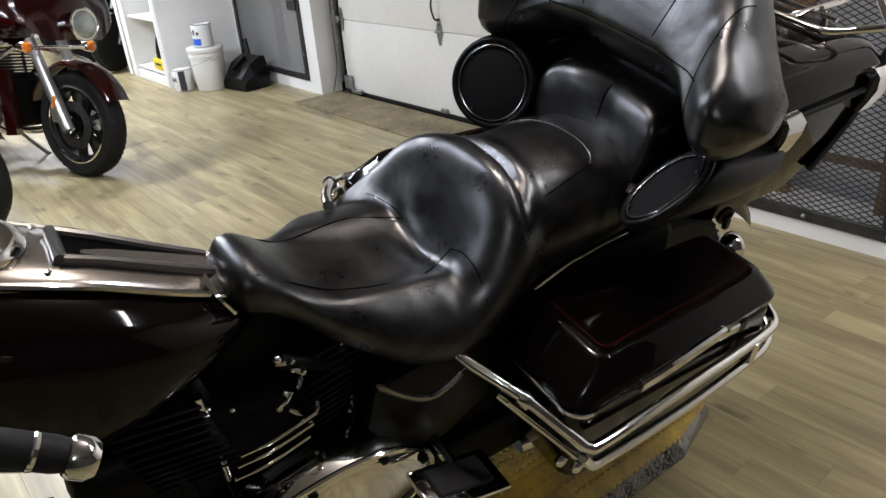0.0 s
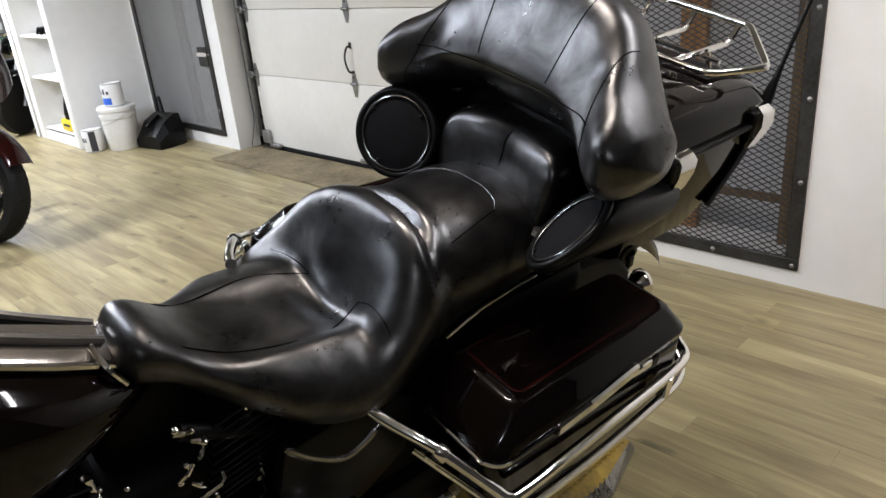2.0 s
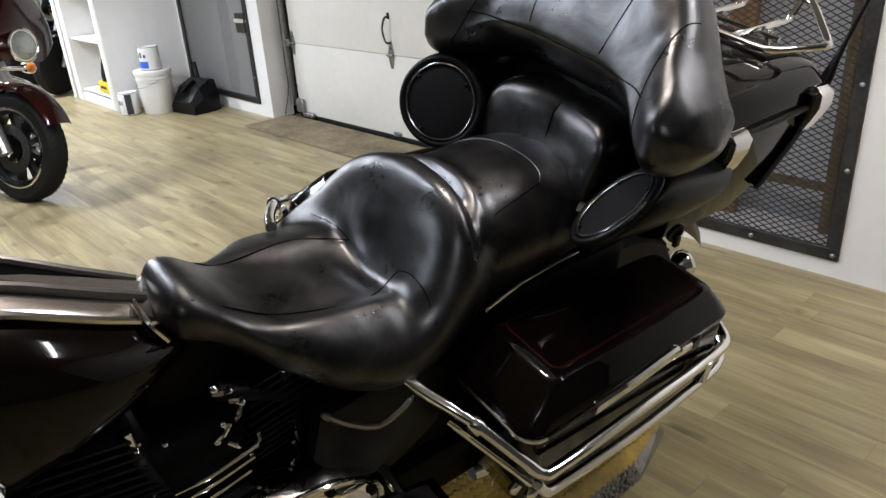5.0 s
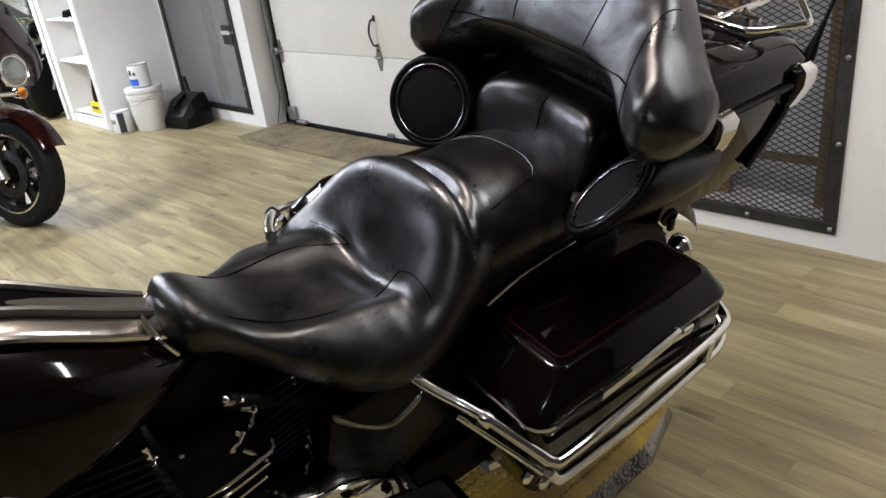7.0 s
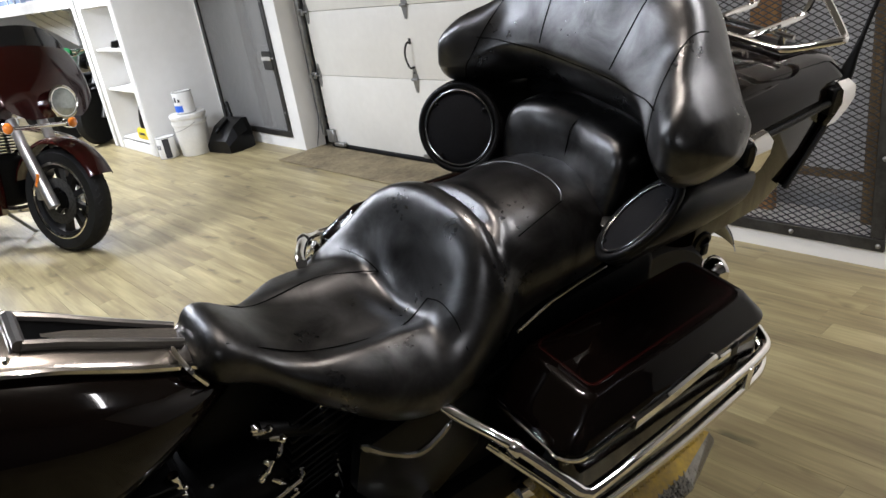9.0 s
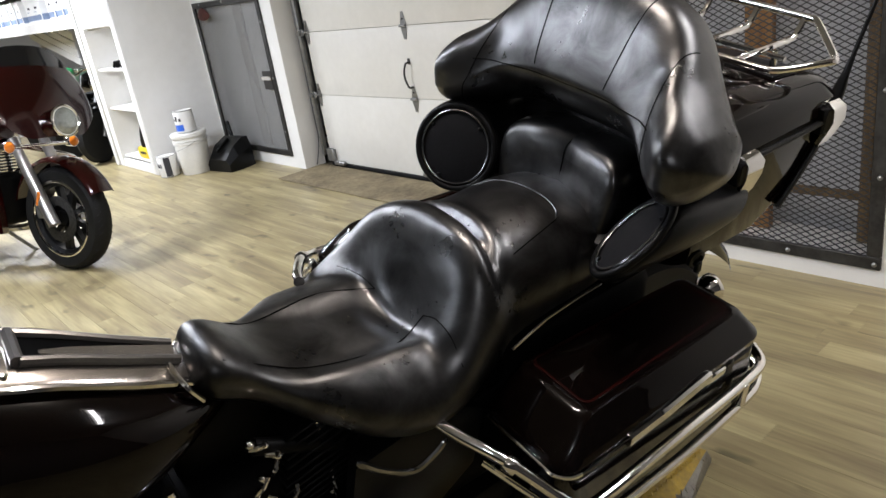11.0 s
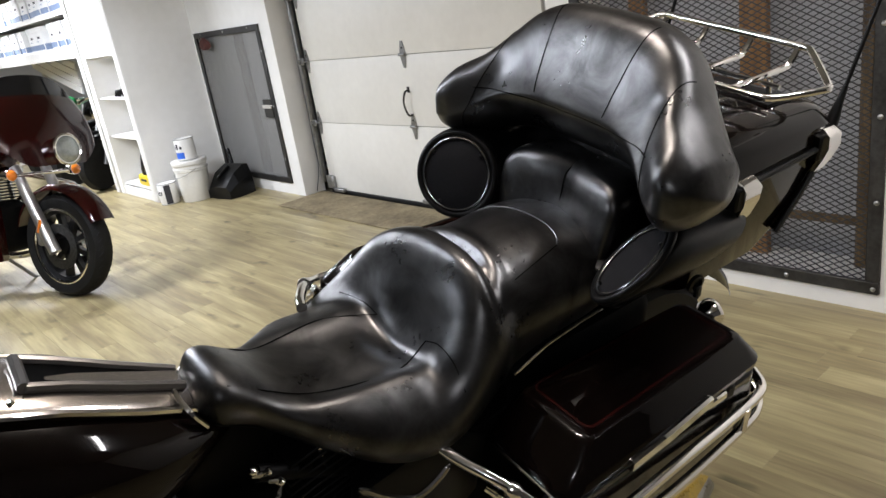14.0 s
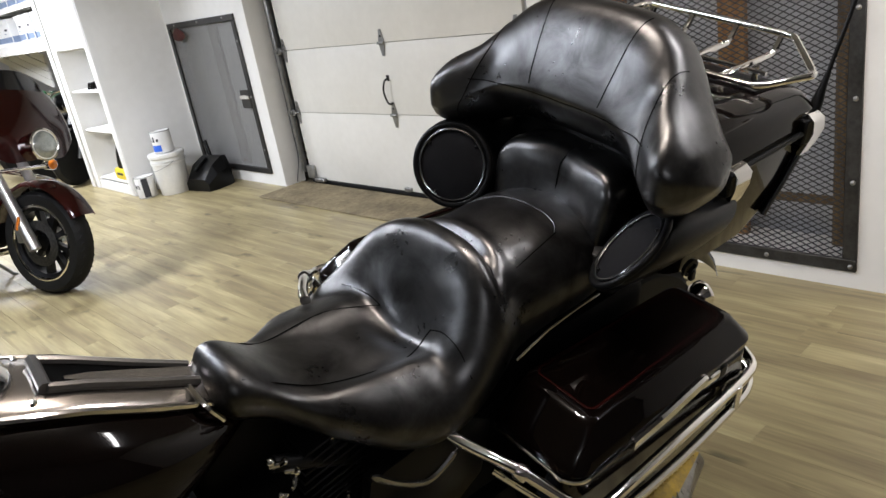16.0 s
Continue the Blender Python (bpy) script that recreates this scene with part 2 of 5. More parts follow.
def box(c, s, bevel=0.0, seg=2, rot=None):
    return add_box(bmesh.new(), c, s, bevel, seg, rot)


def add_loft(bm, rings, caps=True, closed=True, loop=False):
    rows = [[bm.verts.new(p) for p in ring] for ring in rings]
    n = len(rows[0])
    pairs = list(zip(rows, rows[1:])) + ([(rows[-1], rows[0])] if loop else [])
    for a, b in pairs:
        for i in range(n if closed else n - 1):
            j = (i + 1) % n
            try:
                bm.faces.new((a[i], a[j], b[j], b[i]))
            except ValueError:
                pass
    if caps and closed and not loop:
        bm.faces.new(rows[0][::-1])
        bm.faces.new(rows[-1])
    return bm


def loft(rings, **k):
    return add_loft(bmesh.new(), rings, **k)


def spline(pts, n=8, closed=False):
    """Points on a Catmull-Rom curve through pts."""
    P = [Vector(p) for p in pts]
    out = []
    m = len(P)
    for i in range(m if closed else m - 1):
        if closed:
            a, b, c, d = P[i - 1], P[i], P[(i + 1) % m], P[(i + 2) % m]
        else:
            b, c = P[i], P[i + 1]
            a = P[i - 1] if i else b * 2 - c
            d = P[i + 2] if i + 2 < m else c * 2 - b
        for k in range(n):
            t = k / n
            out.append(0.5 * (2 * b + (c - a) * t + (2 * a - 5 * b + 4 * c - d) * t * t + (3 * b - a - 3 * c + d) * t ** 3))
    if not closed:
        out.append(P[-1])
    return out


def add_tube(bm, pts, r, seg=10, closed=False, flat=1.0):
    P = [Vector(p) for p in pts]
    rings = []
    ref = None
    m = len(P)
    for i, p in enumerate(P):
        if closed:
            d = P[(i + 1) % m] - P[i - 1]
        else:
            d = P[min(i + 1, m - 1)] - P[max(i - 1, 0)]
        d.normalize()
        if ref is None:
            ref = Vector((0, 0, 1)) if abs(d.z) < 0.9 else Vector((1, 0, 0))
        x = (ref - d * ref.dot(d)).normalized()
        ref = x
        y = d.cross(x)
        rr = r[i] if isinstance(r, (list, tuple)) else r
        rings.append([p + (x * math.cos(a) * flat + y * math.sin(a)) * rr for a in (2 * math.pi * k / seg for k in range(seg))])
    return add_loft(bm, rings, caps=not closed, loop=closed)


def tube(pts, r, seg=10, closed=False, flat=1.0):
    return add_tube(bmesh.new(), pts, r, seg, closed, flat)


def lathe(profile, seg=32, axis_m=None, ring=False):
    """Turned shape: profile of (radius, height) about z, placed by axis_m."""
    rings = [[Vector((r * math.cos(a), r * math.sin(a), h)) for a in (2 * math.pi * k / seg for k in range(seg))] for r, h in (list(profile) + [profile[0]] if ring else profile)]
    bm = loft(rings, caps=not ring)
    if axis_m is not None:
        bmesh.ops.transform(bm, matrix=axis_m, verts=bm.verts)
    return bm


def axis(p, d):
    """Matrix that brings z to the direction d at p."""
    return Matrix.Translation(p) @ Vector(d).to_track_quat("Z", "Y").to_matrix().to_4x4()


def lerp_table(x, table):
    """Smooth interpolation through (x, y) pairs."""
    xs = [a for a, _ in table]
    if x <= xs[0]:
        return table[0][1]
    if x >= xs[-1]:
        return table[-1][1]
    for i in range(len(xs) - 1):
        if xs[i] <= x <= xs[i + 1]:
            y0 = table[max(i - 1, 0)][1]
            y1, y2 = table[i][1], table[i + 1][1]
            y3 = table[min(i + 2, len(xs) - 1)][1]
            h = xs[i + 1] - xs[i]
            m1 = (y2 - y0) / max(1e-6, xs[i + 1] - xs[max(i - 1, 0)]) * h
            m2 = (y3 - y1) / max(1e-6, xs[min(i + 2, len(xs) - 1)] - xs[i]) * h
            t = (x - xs[i]) / h
            return (2 * t ** 3 - 3 * t * t + 1) * y1 + (t ** 3 - 2 * t * t + t) * m1 + (3 * t * t - 2 * t ** 3) * y2 + (t ** 3 - t * t) * m2


def sstep(a, b, x):
    t = min(1, max(0, (x - a) / (b - a)))
    return t * t * (3 - 2 * t)


def stroke(name, pts, material, parent, w, z=0.0):
    """Flat stitched or painted line that follows the points."""
    return part(name, tube(pts, w, 6), material, parent)


# ---------------- room ----------------
def wall_with_hole(name, axis_y, x0, x1, z1, hole, t, label, material):
    """Wall in the plane y = axis_y, thickness t behind it, with a hole (x0, x1, z0, z1) through it."""
    hx0, hx1, hz0, hz1 = hole
    bm = bmesh.new()
    cy = axis_y + t / 2
    for a0, a1, b0, b1 in ((x0, hx0, 0, z1), (hx1, x1, 0, z1), (hx0, hx1, hz1, z1), (hx0, hx1, 0, hz0)):
        if a1 - a0 > 1e-3 and b1 - b0 > 1e-3:
            add_box(bm, ((a0 + a1) / 2, cy, (b0 + b1) / 2), (a1 - a0, t, b1 - b0))
    return tagged(part(name, bm, material, smooth=False), label, "wall", kind="structure")


WY, DY, GY = 3.378, 3.575, 3.262          # window wall, door, gate wall
X_PIER, X_DOOR1 = -5.72, -2.49          # right edge of the pier, right jamb of the door
WIN = (-7.279, -5.908, 0.111, 1.587)
GATE = (-2.317, -0.777, 0.085, 2.20)
wall_with_hole("wall_north_1", WY, -7.40, X_PIER, CEIL, (WIN[0] + 0.03, WIN[1] - 0.03, WIN[2] + 0.03, WIN[3] - 0.03), 0.22, "white painted wall with a low mesh hatch", WHITE)
wall_with_hole("wall_north_2", GY, X_DOOR1, 3.0, CEIL, (GATE[0] + 0.03, GATE[1] - 0.03, GATE[2] + 0.03, GATE[3] - 0.03), 0.30, "white painted wall round the mesh gate", WHITE)
tagged(part("wall_north_3", box(((X_PIER + X_DOOR1) / 2, DY + 0.10, (2.30 + CEIL) / 2), (X_DOOR1 - X_PIER - 0.004, 0.2, CEIL - 2.30)), WHITE, smooth=False), "white wall over the garage door", "wall", kind="structure")
tagged(part("wall_jamb", box((X_DOOR1 + 0.05, GY + 0.30 + 0.2, CEIL / 2), (0.1, 0.396, CEIL)), WHITE, smooth=False), "white wall return beside the garage door", "wall", kind="structure")
tagged(part("wall_west", box((-22.1, 2.5, CEIL / 2), (0.2, 13.4, CEIL)), WHITE, smooth=False), "white far wall", "wall", kind="structure")
tagged(part("wall_north_4", box((-14.7, 9.1, CEIL / 2), (14.4, 0.2, CEIL)), WHITE, smooth=False), "white wall behind the storage shelves", "wall", kind="structure")
# south and east walls are out of view, darkened to deepen contrast
tagged(part("wall_south", box((-9.5, -4.1, CEIL / 2), (25.4, 0.2, CEIL)), DIMWALL, smooth=False), "plain unseen wall, kept dark to cut reflections and bounce", "wall", kind="structure")
tagged(part("wall_east", box((3.1, -0.5, CEIL / 2), (0.2, 7.4, CEIL)), DIMWALL, smooth=False), "plain unseen wall, kept dark to cut reflections and bounce", "wall", kind="structure")
tagged(part("ceiling", box((-9.5, 2.5, CEIL + 0.06), (25.6, 13.6, 0.12)), CEILM, smooth=False), "painted ceiling, toned down to grey to cut reflections", "ceiling", kind="structure")

tagged(part("wall_divider", box((-7.47, 6.3, CEIL / 2), (0.1, 5.4, CEIL)), WHITE, smooth=False), "white partition behind the hatch", "wall", kind="structure")
# grey space behind the two mesh openings
tagged(part("alcove_wall", box((-1.55, GY + 0.36, 1.30), (1.9, 0.06, 2.58)), GREYW, smooth=False), "grey wall behind the steel mesh", "wall", kind="structure")
tagged(part("alcove_wall_side", box((-0.64, GY + 0.315, 1.30), (0.06, 0.03, 2.58)), GREYW, smooth=False), "grey side wall behind the mesh gate", "wall", kind="structure")


def mesh_panel(parent, x0, x1, z0, z1, y, cw, ch, r, mt):
    """Expanded metal: diamond strands woven as thin flat bars."""
    bm = bmesh.new()
    w, h = x1 - x0, z1 - z0
    for sgn in (1, -1):
        k = ch / cw
        n = int((w * k + h) / ch) + 2
        for i in range(-1, n + 1):
            c = i * ch - (w * k if sgn > 0 else 0)
            if sgn > 0:
                a = max(0, -c / k), min(w, (h - c) / k)
                f = lambda x: c + k * x
            else:
                a = max(0, (c - h) / k), min(w, c / k)
                f = lambda x: c - k * x
            if a[1] - a[0] < 0.01:
                continue
            p, q = Vector((x0 + a[0], y, z0 + f(a[0]))), Vector((x0 + a[1], y, z0 + f(a[1])))
            d = (q - p).normalized()
            nrm = Vector((0, 1, 0))
            s = d.cross(nrm) * r
            off = nrm * (r * 0.9)
            vs = [bm.verts.new(v) for v in (p - s - off, p + s - off, p + s + off, p - s + off, q - s - off, q + s - off, q + s + off, q - s + off)]
            for f4 in ((0, 1, 5, 4), (1, 2, 6, 5), (2, 3, 7, 6), (3, 0, 4, 7)):
                bm.faces.new([vs[j] for j in f4])
    return part("mesh", bm, mt, parent, "expanded steel diamond mesh", smooth=False)


def framed_gate(name, rect, y, label, cw, ch, r, fw, bolts, mt):
    x0, x1, z0, z1 = rect
    g = thing(name, pose(0, 0, 0), label, "gate", kind="structure")
    for n, c, s in (("frame_bar", ((x0 + x1) / 2, y, z0 + fw / 2), (x1 - x0, 0.02, fw)), ("frame_bar", ((x0 + x1) / 2, y, z1 - fw / 2), (x1 - x0, 0.02, fw)),
                    ("frame_bar", (x0 + fw / 2, y, (z0 + z1) / 2), (fw, 0.02, z1 - z0 - 2 * fw - 0.002)), ("frame_bar", (x1 - fw / 2, y, (z0 + z1) / 2), (fw, 0.02, z1 - z0 - 2 * fw - 0.002))):
        part(n, box(c, s, 0.003, 1), IRON, g)
    mesh_panel(g, x0 + fw - 0.01, x1 - fw + 0.01, z0 + fw - 0.01, z1 - fw + 0.01, y + 0.02, cw, ch, r, mt)
    for px, pz in bolts:
        part("bolt", lathe([(0.011, 0), (0.011, 0.004), (0.007, 0.008), (0.002, 0.009)], 12, axis((px, y - 0.01, pz), (0, -1, 0))), STEEL, g)
    return g


gate = framed_gate("mesh_gate", GATE, GY - 0.008, "black steel framed gate with expanded diamond mesh", 0.052, 0.027, 0.0023, 0.058,
                   [(GATE[1] - 0.023, z) for z in (0.111, 0.503, 0.865, 1.227, 1.59, 1.95)] + [(x, 0.111) for x in (-1.171, -1.54, -1.91)], MESHM)
part("inner_rail", box((GATE[1] - 0.085, GY + 0.05, 1.13), (0.07, 0.04, 1.9), 0.004, 1), OLDWOOD, gate, "rust-brown timber rail behind the mesh")
part("inner_rail", box(((GATE[0] + GATE[1]) / 2, GY + 0.05, 0.39), (1.36, 0.035, 0.035), 0.004, 1), OLDWOOD, gate)
for px, pw in ((-2.04, 0.09), (-1.42, 0.13)):
    tagged(part("timber_post", box((px, GY + 0.20, 1.24), (pw, 0.045, 2.48), 0.004, 1), WOOD), "orange-stained timber post behind the mesh gate", "post")
hatch = framed_gate("mesh_hatch", WIN, WY - 0.008, "low grey steel framed mesh hatch with a latch plate", 0.026, 0.013, 0.0019, 0.055,
                    [(x, WIN[3] - 0.022) for x in (-7.1, -6.6, -6.1)] + [(WIN[1] - 0.02, z) for z in (0.35, 0.85, 1.35)], HATCHMESH)
part("inner_frame", box((WIN[1] - 0.085, WY + 0.03, 0.85), (0.03, 0.03, 1.34), 0.003, 1), STEEL, hatch)
part("latch_plate", box((WIN[1] - 0.12, WY - 0.022, 0.83), (0.16, 0.008, 0.17), 0.003, 1), IRON, hatch)
part("latch_bolt", box((WIN[1] - 0.12, WY - 0.032, 0.85), (0.17, 0.012, 0.04), 0.004, 1), CHROME, hatch, "bright latch bolt")
part("post", box((-6.50, WY + 0.075, 0.85), (0.15, 0.03, 1.38), 0.003, 1), OLDWOOD, hatch, "light timber post behind the mesh")
# pale board set close in, its colour standing for the lit space behind
part("backing", box((-6.5935, WY + 0.11, 0.85), (1.30, 0.02, 1.41)), BUCKETGREY, hatch, smooth=False)
tagged(part("rag", loft([[Vector((-7.02 + 0.11 * math.cos(a) * s * (1 + 0.3 * math.sin(3 * a)), WY - 0.045 + 0.02 * math.sin(a) * s, 1.475 + z)) for a in (2 * math.pi * k / 14 for k in range(14))] for s, z in ((0.25, 0.06), (0.9, 0.02), (1.1, -0.03), (0.5, -0.06))]), mat("dark_red_cloth", (0.08, 0.02, 0.015), 0.8, var=0.5, scale=30, bump=0.5, bscale=60)), "dark red rag hooked on the hatch frame", "rag")

# ---------------- sectional garage door ----------------
door = thing("garage_door", pose(0, 0, 0), "cream steel sectional garage door with hinges and a lift handle", "garage door", kind="structure")
zs = [0.035, 0.66, 1.208, 1.756, 2.30]
for a, b in zip(zs, zs[1:]):
    part("panel", box((-4.18, DY + 0.025, (a + b) / 2), (2.78, 0.05, b - a - 0.004), 0.004, 2), CREAM, door)
part("weather_strip", box((-4.18, DY + 0.02, 0.018), (2.78, 0.045, 0.034), 0.006, 1), RUBBER, door, "black rubber weather strip")
for side in (-5.635, -2.72):
    part("track", box((side, DY - 0.01, 1.2), (0.04, 0.05, 2.2), 0.006, 1), STEEL, door, "galvanised roller track")
    for z in zs[1:4]:
        part("roller_bracket", box((side + 0.035, DY - 0.02, z), (0.075, 0.02, 0.06), 0.006, 1), STEEL, door)
        part("roller", lathe([(0.02, 0), (0.022, 0.004), (0.022, 0.016), (0.02, 0.02)], 14, axis((side + 0.01, DY - 0.03, z), (0, -1, 0))), STEEL, door)
part("bottom_bracket", box((-5.52, DY - 0.02, 0.11), (0.11, 0.03, 0.12), 0.006, 1), STEEL, door)
part("bottom_bracket", box((-5.38, DY - 0.03, 0.045), (0.15, 0.04, 0.035), 0.006, 1), STEEL, door)
part("bottom_clip", box((-4.172, DY - 0.012, 0.055), (0.08, 0.022, 0.035), 0.005, 1), STEEL, door)


def diamond_hinge(x, z, hh=0.10):
    bm = bmesh.new()
    sh = [(-0.012, hh), (0.012, hh), (0.032, 0.02), (0.032, -0.02), (0.012, -hh), (-0.012, -hh), (-0.032, -0.02), (-0.032, 0.02)]
    add_loft(bm, [[Vector((x + a, DY - y, z + b)) for a, b in sh] for y in (0.001, 0.006)])
    h = part("hinge", bm, STEEL, door, smooth=False)
    part("pin", tube([(x - 0.034, DY - 0.014, z), (x + 0.034, DY - 0.014, z)], 0.011, 10), STEEL, h)
    part("rivet", lathe([(0.008, 0), (0.006, 0.006), (0.001, 0.007)], 8, axis((x, DY - 0.006, z + 0.05), (0, -1, 0))), IRON, h)


for x in (-5.54, -4.18, -2.85):
    for z in zs[1:4]:
        diamond_hinge(x, z)
part("lift_handle", tube(spline([(-4.185, DY - 0.002, 0.94), (-4.185, DY - 0.04, 0.93), (-4.205, DY - 0.05, 0.85), (-4.185, DY - 0.04, 0.76), (-4.175, DY - 0.002, 0.75)], 6), 0.008, 8), IRON, door, "dark steel lift handle")
part("handle_plate", box((-4.185, DY - 0.003, 0.945), (0.03, 0.006, 0.045), 0.004, 1), IRON, door)
tagged(part("cable", tube(spline([(-5.68, DY - 0.01, 1.9), (-5.675, DY - 0.02, 1.2), (-5.67, DY - 0.03, 0.5), (-5.66, DY - 0.04, 0.25), (-5.69, DY - 0.09, 0.02)], 8), 0.004, 6), INK), "thin black cable hanging beside the garage door", "cable")
tagged(part("floor_mat", box((-4.20, 3.30, 0.006), (2.98, 0.48, 0.010), 0.003, 1), MATM), "worn brown mat along the garage door", "mat")


# ---------------- the touring motorcycle in front: x to its left, y to its rear, z up, leaning on its stand ----------------
BORG = (-1.0360, 1.2565, 0.1455)
BIKE_M = pose(*BORG, 3.085, 14.142, -6.645)
bike = thing("touring_motorcycle", BIKE_M, "black touring motorcycle with a two-up leather seat, parked on its stand", "motorcycle")

# --- seat: one padded shape from the narrow nose over the bucket and the bolster to the pillion pad ---
SEAT_MID = [(-0.81, 0.925), (-0.78, 0.972), (-0.74, 0.975), (-0.66, 0.905), (-0.56, 0.862), (-0.46, 0.842), (-0.38, 0.838), (0.12, 0.838)]
SEAT_HALF = [(-0.81, 0.060), (-0.77, 0.088), (-0.70, 0.105), (-0.62, 0.162), (-0.54, 0.212), (-0.44, 0.238), (-0.34, 0.236), (-0.25, 0.217), (-0.20, 0.196), (-0.10, 0.20), (0.0, 0.205), (0.12, 0.19)]
SEAT_LOW = [(-0.81, 0.885), (-0.74, 0.86), (-0.62, 0.765), (-0.50, 0.695), (-0.38, 0.685), (-0.25, 0.735), (-0.1, 0.78), (0.12, 0.80)]


def far_flare(y):
    """The saddle is broken down wider on the side away from the stand."""
    return 0.066 * sstep(-0.68, -0.50, y) * (1 - sstep(-0.30, -0.10, y))


def seat_top(y, x):
    """Low pan between two side rolls, a steep bolster behind it, then the flat pillion pad."""
    h = lerp_table(y, SEAT_MID)
    hw = lerp_table(y, SEAT_HALF) + (far_flare(y) if x < 0 else 0)
    k = min(1.0, abs(x) / hw)
    pan = sstep(-0.72, -0.52, y) * (1 - sstep(-0.34, -0.22, y))
    h += 0.020 * sstep(0.075, 0.125, abs(x)) * pan * (1 - sstep(-0.43, -0.33, y))
    h -= (0.050 if x > 0 else 0.030) * max(0.0, (abs(x) - 0.11) / 0.13) ** 2 * pan
    h -= 0.030 * math.exp(-((y + 0.385) / 0.040) ** 2 - (x / 0.080) ** 2)
    start = -0.378 - (0.07 if x > 0 else 0.15) * k ** 2.5
    h += (0.168 - 0.045 * k ** 3) * sstep(start, start + 0.135 + 0.07 * k * k, y)
    h -= 0.022 * sstep(-0.228, -0.190, y)
    fade = 1 - sstep(0.6, 1.0, k)
    h -= 0.016 * fade * math.exp(-((y + 0.200 + 0.05 * k * k) / 0.010) ** 2)
    h += 0.007 * fade * math.exp(-((y + 0.172 + 0.05 * k * k) / 0.018) ** 2)
    h += 0.006 * math.exp(-((y + 0.07) / 0.09) ** 2) * (1 - k * k)
    h -= 0.016 * sstep(-0.02, 0.12, y)
    return h


def seat_point(y, th):
    hw = lerp_table(y, SEAT_HALF)
    low = lerp_table(y, SEAT_LOW)
    c, s = math.cos(th), math.sin(th)
    n = 2.5
    ex = math.copysign(abs(c) ** (2 / n), c)
    x = (hw + (far_flare(y) if c < 0 else 0)) * ex
    top = seat_top(y, x)
    if s >= 0:
        z = low + 0.03 + (top - low - 0.03) * abs(s) ** (2 / (3.0 if c > 0 else 3.8))
    else:
        z = low + 0.03 - 0.03 * abs(s) ** (2 / n)
    tuck = max(0.0, 1 - (z - low) / max(0.01, top - low))
    x *= 1 - 0.16 * tuck ** 2
    return Vector((x, y, z))


ys = [-0.812 + 0.932 * i / 110 for i in range(111)]
rings = []
for i, y in enumerate(ys):
    ring = [seat_point(y, 2 * math.pi * k / 96) for k in range(96)]
    if i < 5:
        f = (0.35, 0.62, 0.8, 0.91, 0.97)[i]
        c = sum(ring, Vector()) / 96
        ring = [c + (p - c) * f for p in ring]
    rings.append(ring)
seat = part("seat", loft(rings), LEATHER, bike, "creased black leather two-up saddle")


def on_seat(x, y, lift=0.0):
    best = min((seat_point(y, math.pi * k / 240) for k in range(241)), key=lambda p: abs(p.x - x))
    return best + Vector((0, 0, lift))


def seam(name, pts, r=0.0014, mt=THREAD, lift=0.0):
    part(name, tube(spline([on_seat(x, y, lift) for x, y in pts], 6), r, 6), mt, seat)


seam("seam", [(0.066, -0.745), (0.068, -0.69), (0.078, -0.614), (0.090, -0.51), (0.086, -0.42), (0.072, -0.348)])
seam("seam", [(-0.060, -0.755), (-0.074, -0.69), (-0.090, -0.635), (-0.120, -0.50), (-0.108, -0.42), (-0.086, -0.367)])
seam("seam", [(0.072, -0.348), (0.11, -0.343), (0.16, -0.345), (0.205, -0.352)])
seam("seam", [(-0.086, -0.367), (-0.12, -0.372), (-0.16, -0.380), (-0.205, -0.392)])
seam("seam", [(x, -0.200 - 0.05 * (x / 0.2) ** 2) for x in (-0.18, -0.12, -0.06, 0, 0.06, 0.12, 0.18)], 0.0018)
seam("piping", [(-0.168, -0.185), (-0.158, -0.11), (-0.115, -0.045), (-0.05, -0.016), (0.03, -0.004), (0.085, -0.010), (0.108, -0.028)], 0.0024, LEATHER)
seam("seam", [(0.108, -0.028), (0.118, -0.08), (0.128, -0.16)], 0.0013)
# chrome lip at the nose
part("nose_trim", tube(spline([(-0.072, -0.795, 0.905), (-0.06, -0.815, 0.945), (0, -0.822, 0.962), (0.06, -0.815, 0.945), (0.072, -0.795, 0.905)], 8), 0.006, 8), CHROME, seat, "chrome trim at the seat nose")

# --- passenger backrest: hooded upper roll with wrap-round wings ---
BT = [(0, 1.388), (0.12, 1.382), (0.19, 1.356), (0.24, 1.310), (0.28, 1.265), (0.33, 1.228), (0.37, 1.192), (0.392, 1.155)]
BB = [(0, 1.096), (0.14, 1.094), (0.20, 1.088), (0.26, 1.070), (0.32, 1.066), (0.37, 1.095), (0.392, 1.135)]
BF = [(0, 0.085), (0.12, 0.08), (0.20, 0.058), (0.27, 0.016), (0.33, -0.008), (0.37, 0.02), (0.392, 0.07)]
BD = [(0, 0.215), (0.15, 0.215), (0.25, 0.235), (0.32, 0.225), (0.37, 0.16), (0.392, 0.06)]
SECTION = [(0.46, 0.0), (0.28, 0.07), (0.12, 0.21), (0.03, 0.35), (0.06, 0.45), (0.19, 0.64), (0.36, 0.85), (0.52, 0.975), (0.72, 0.99), (0.92, 0.90), (1.0, 0.60), (0.97, 0.25), (0.75, 0.02)]


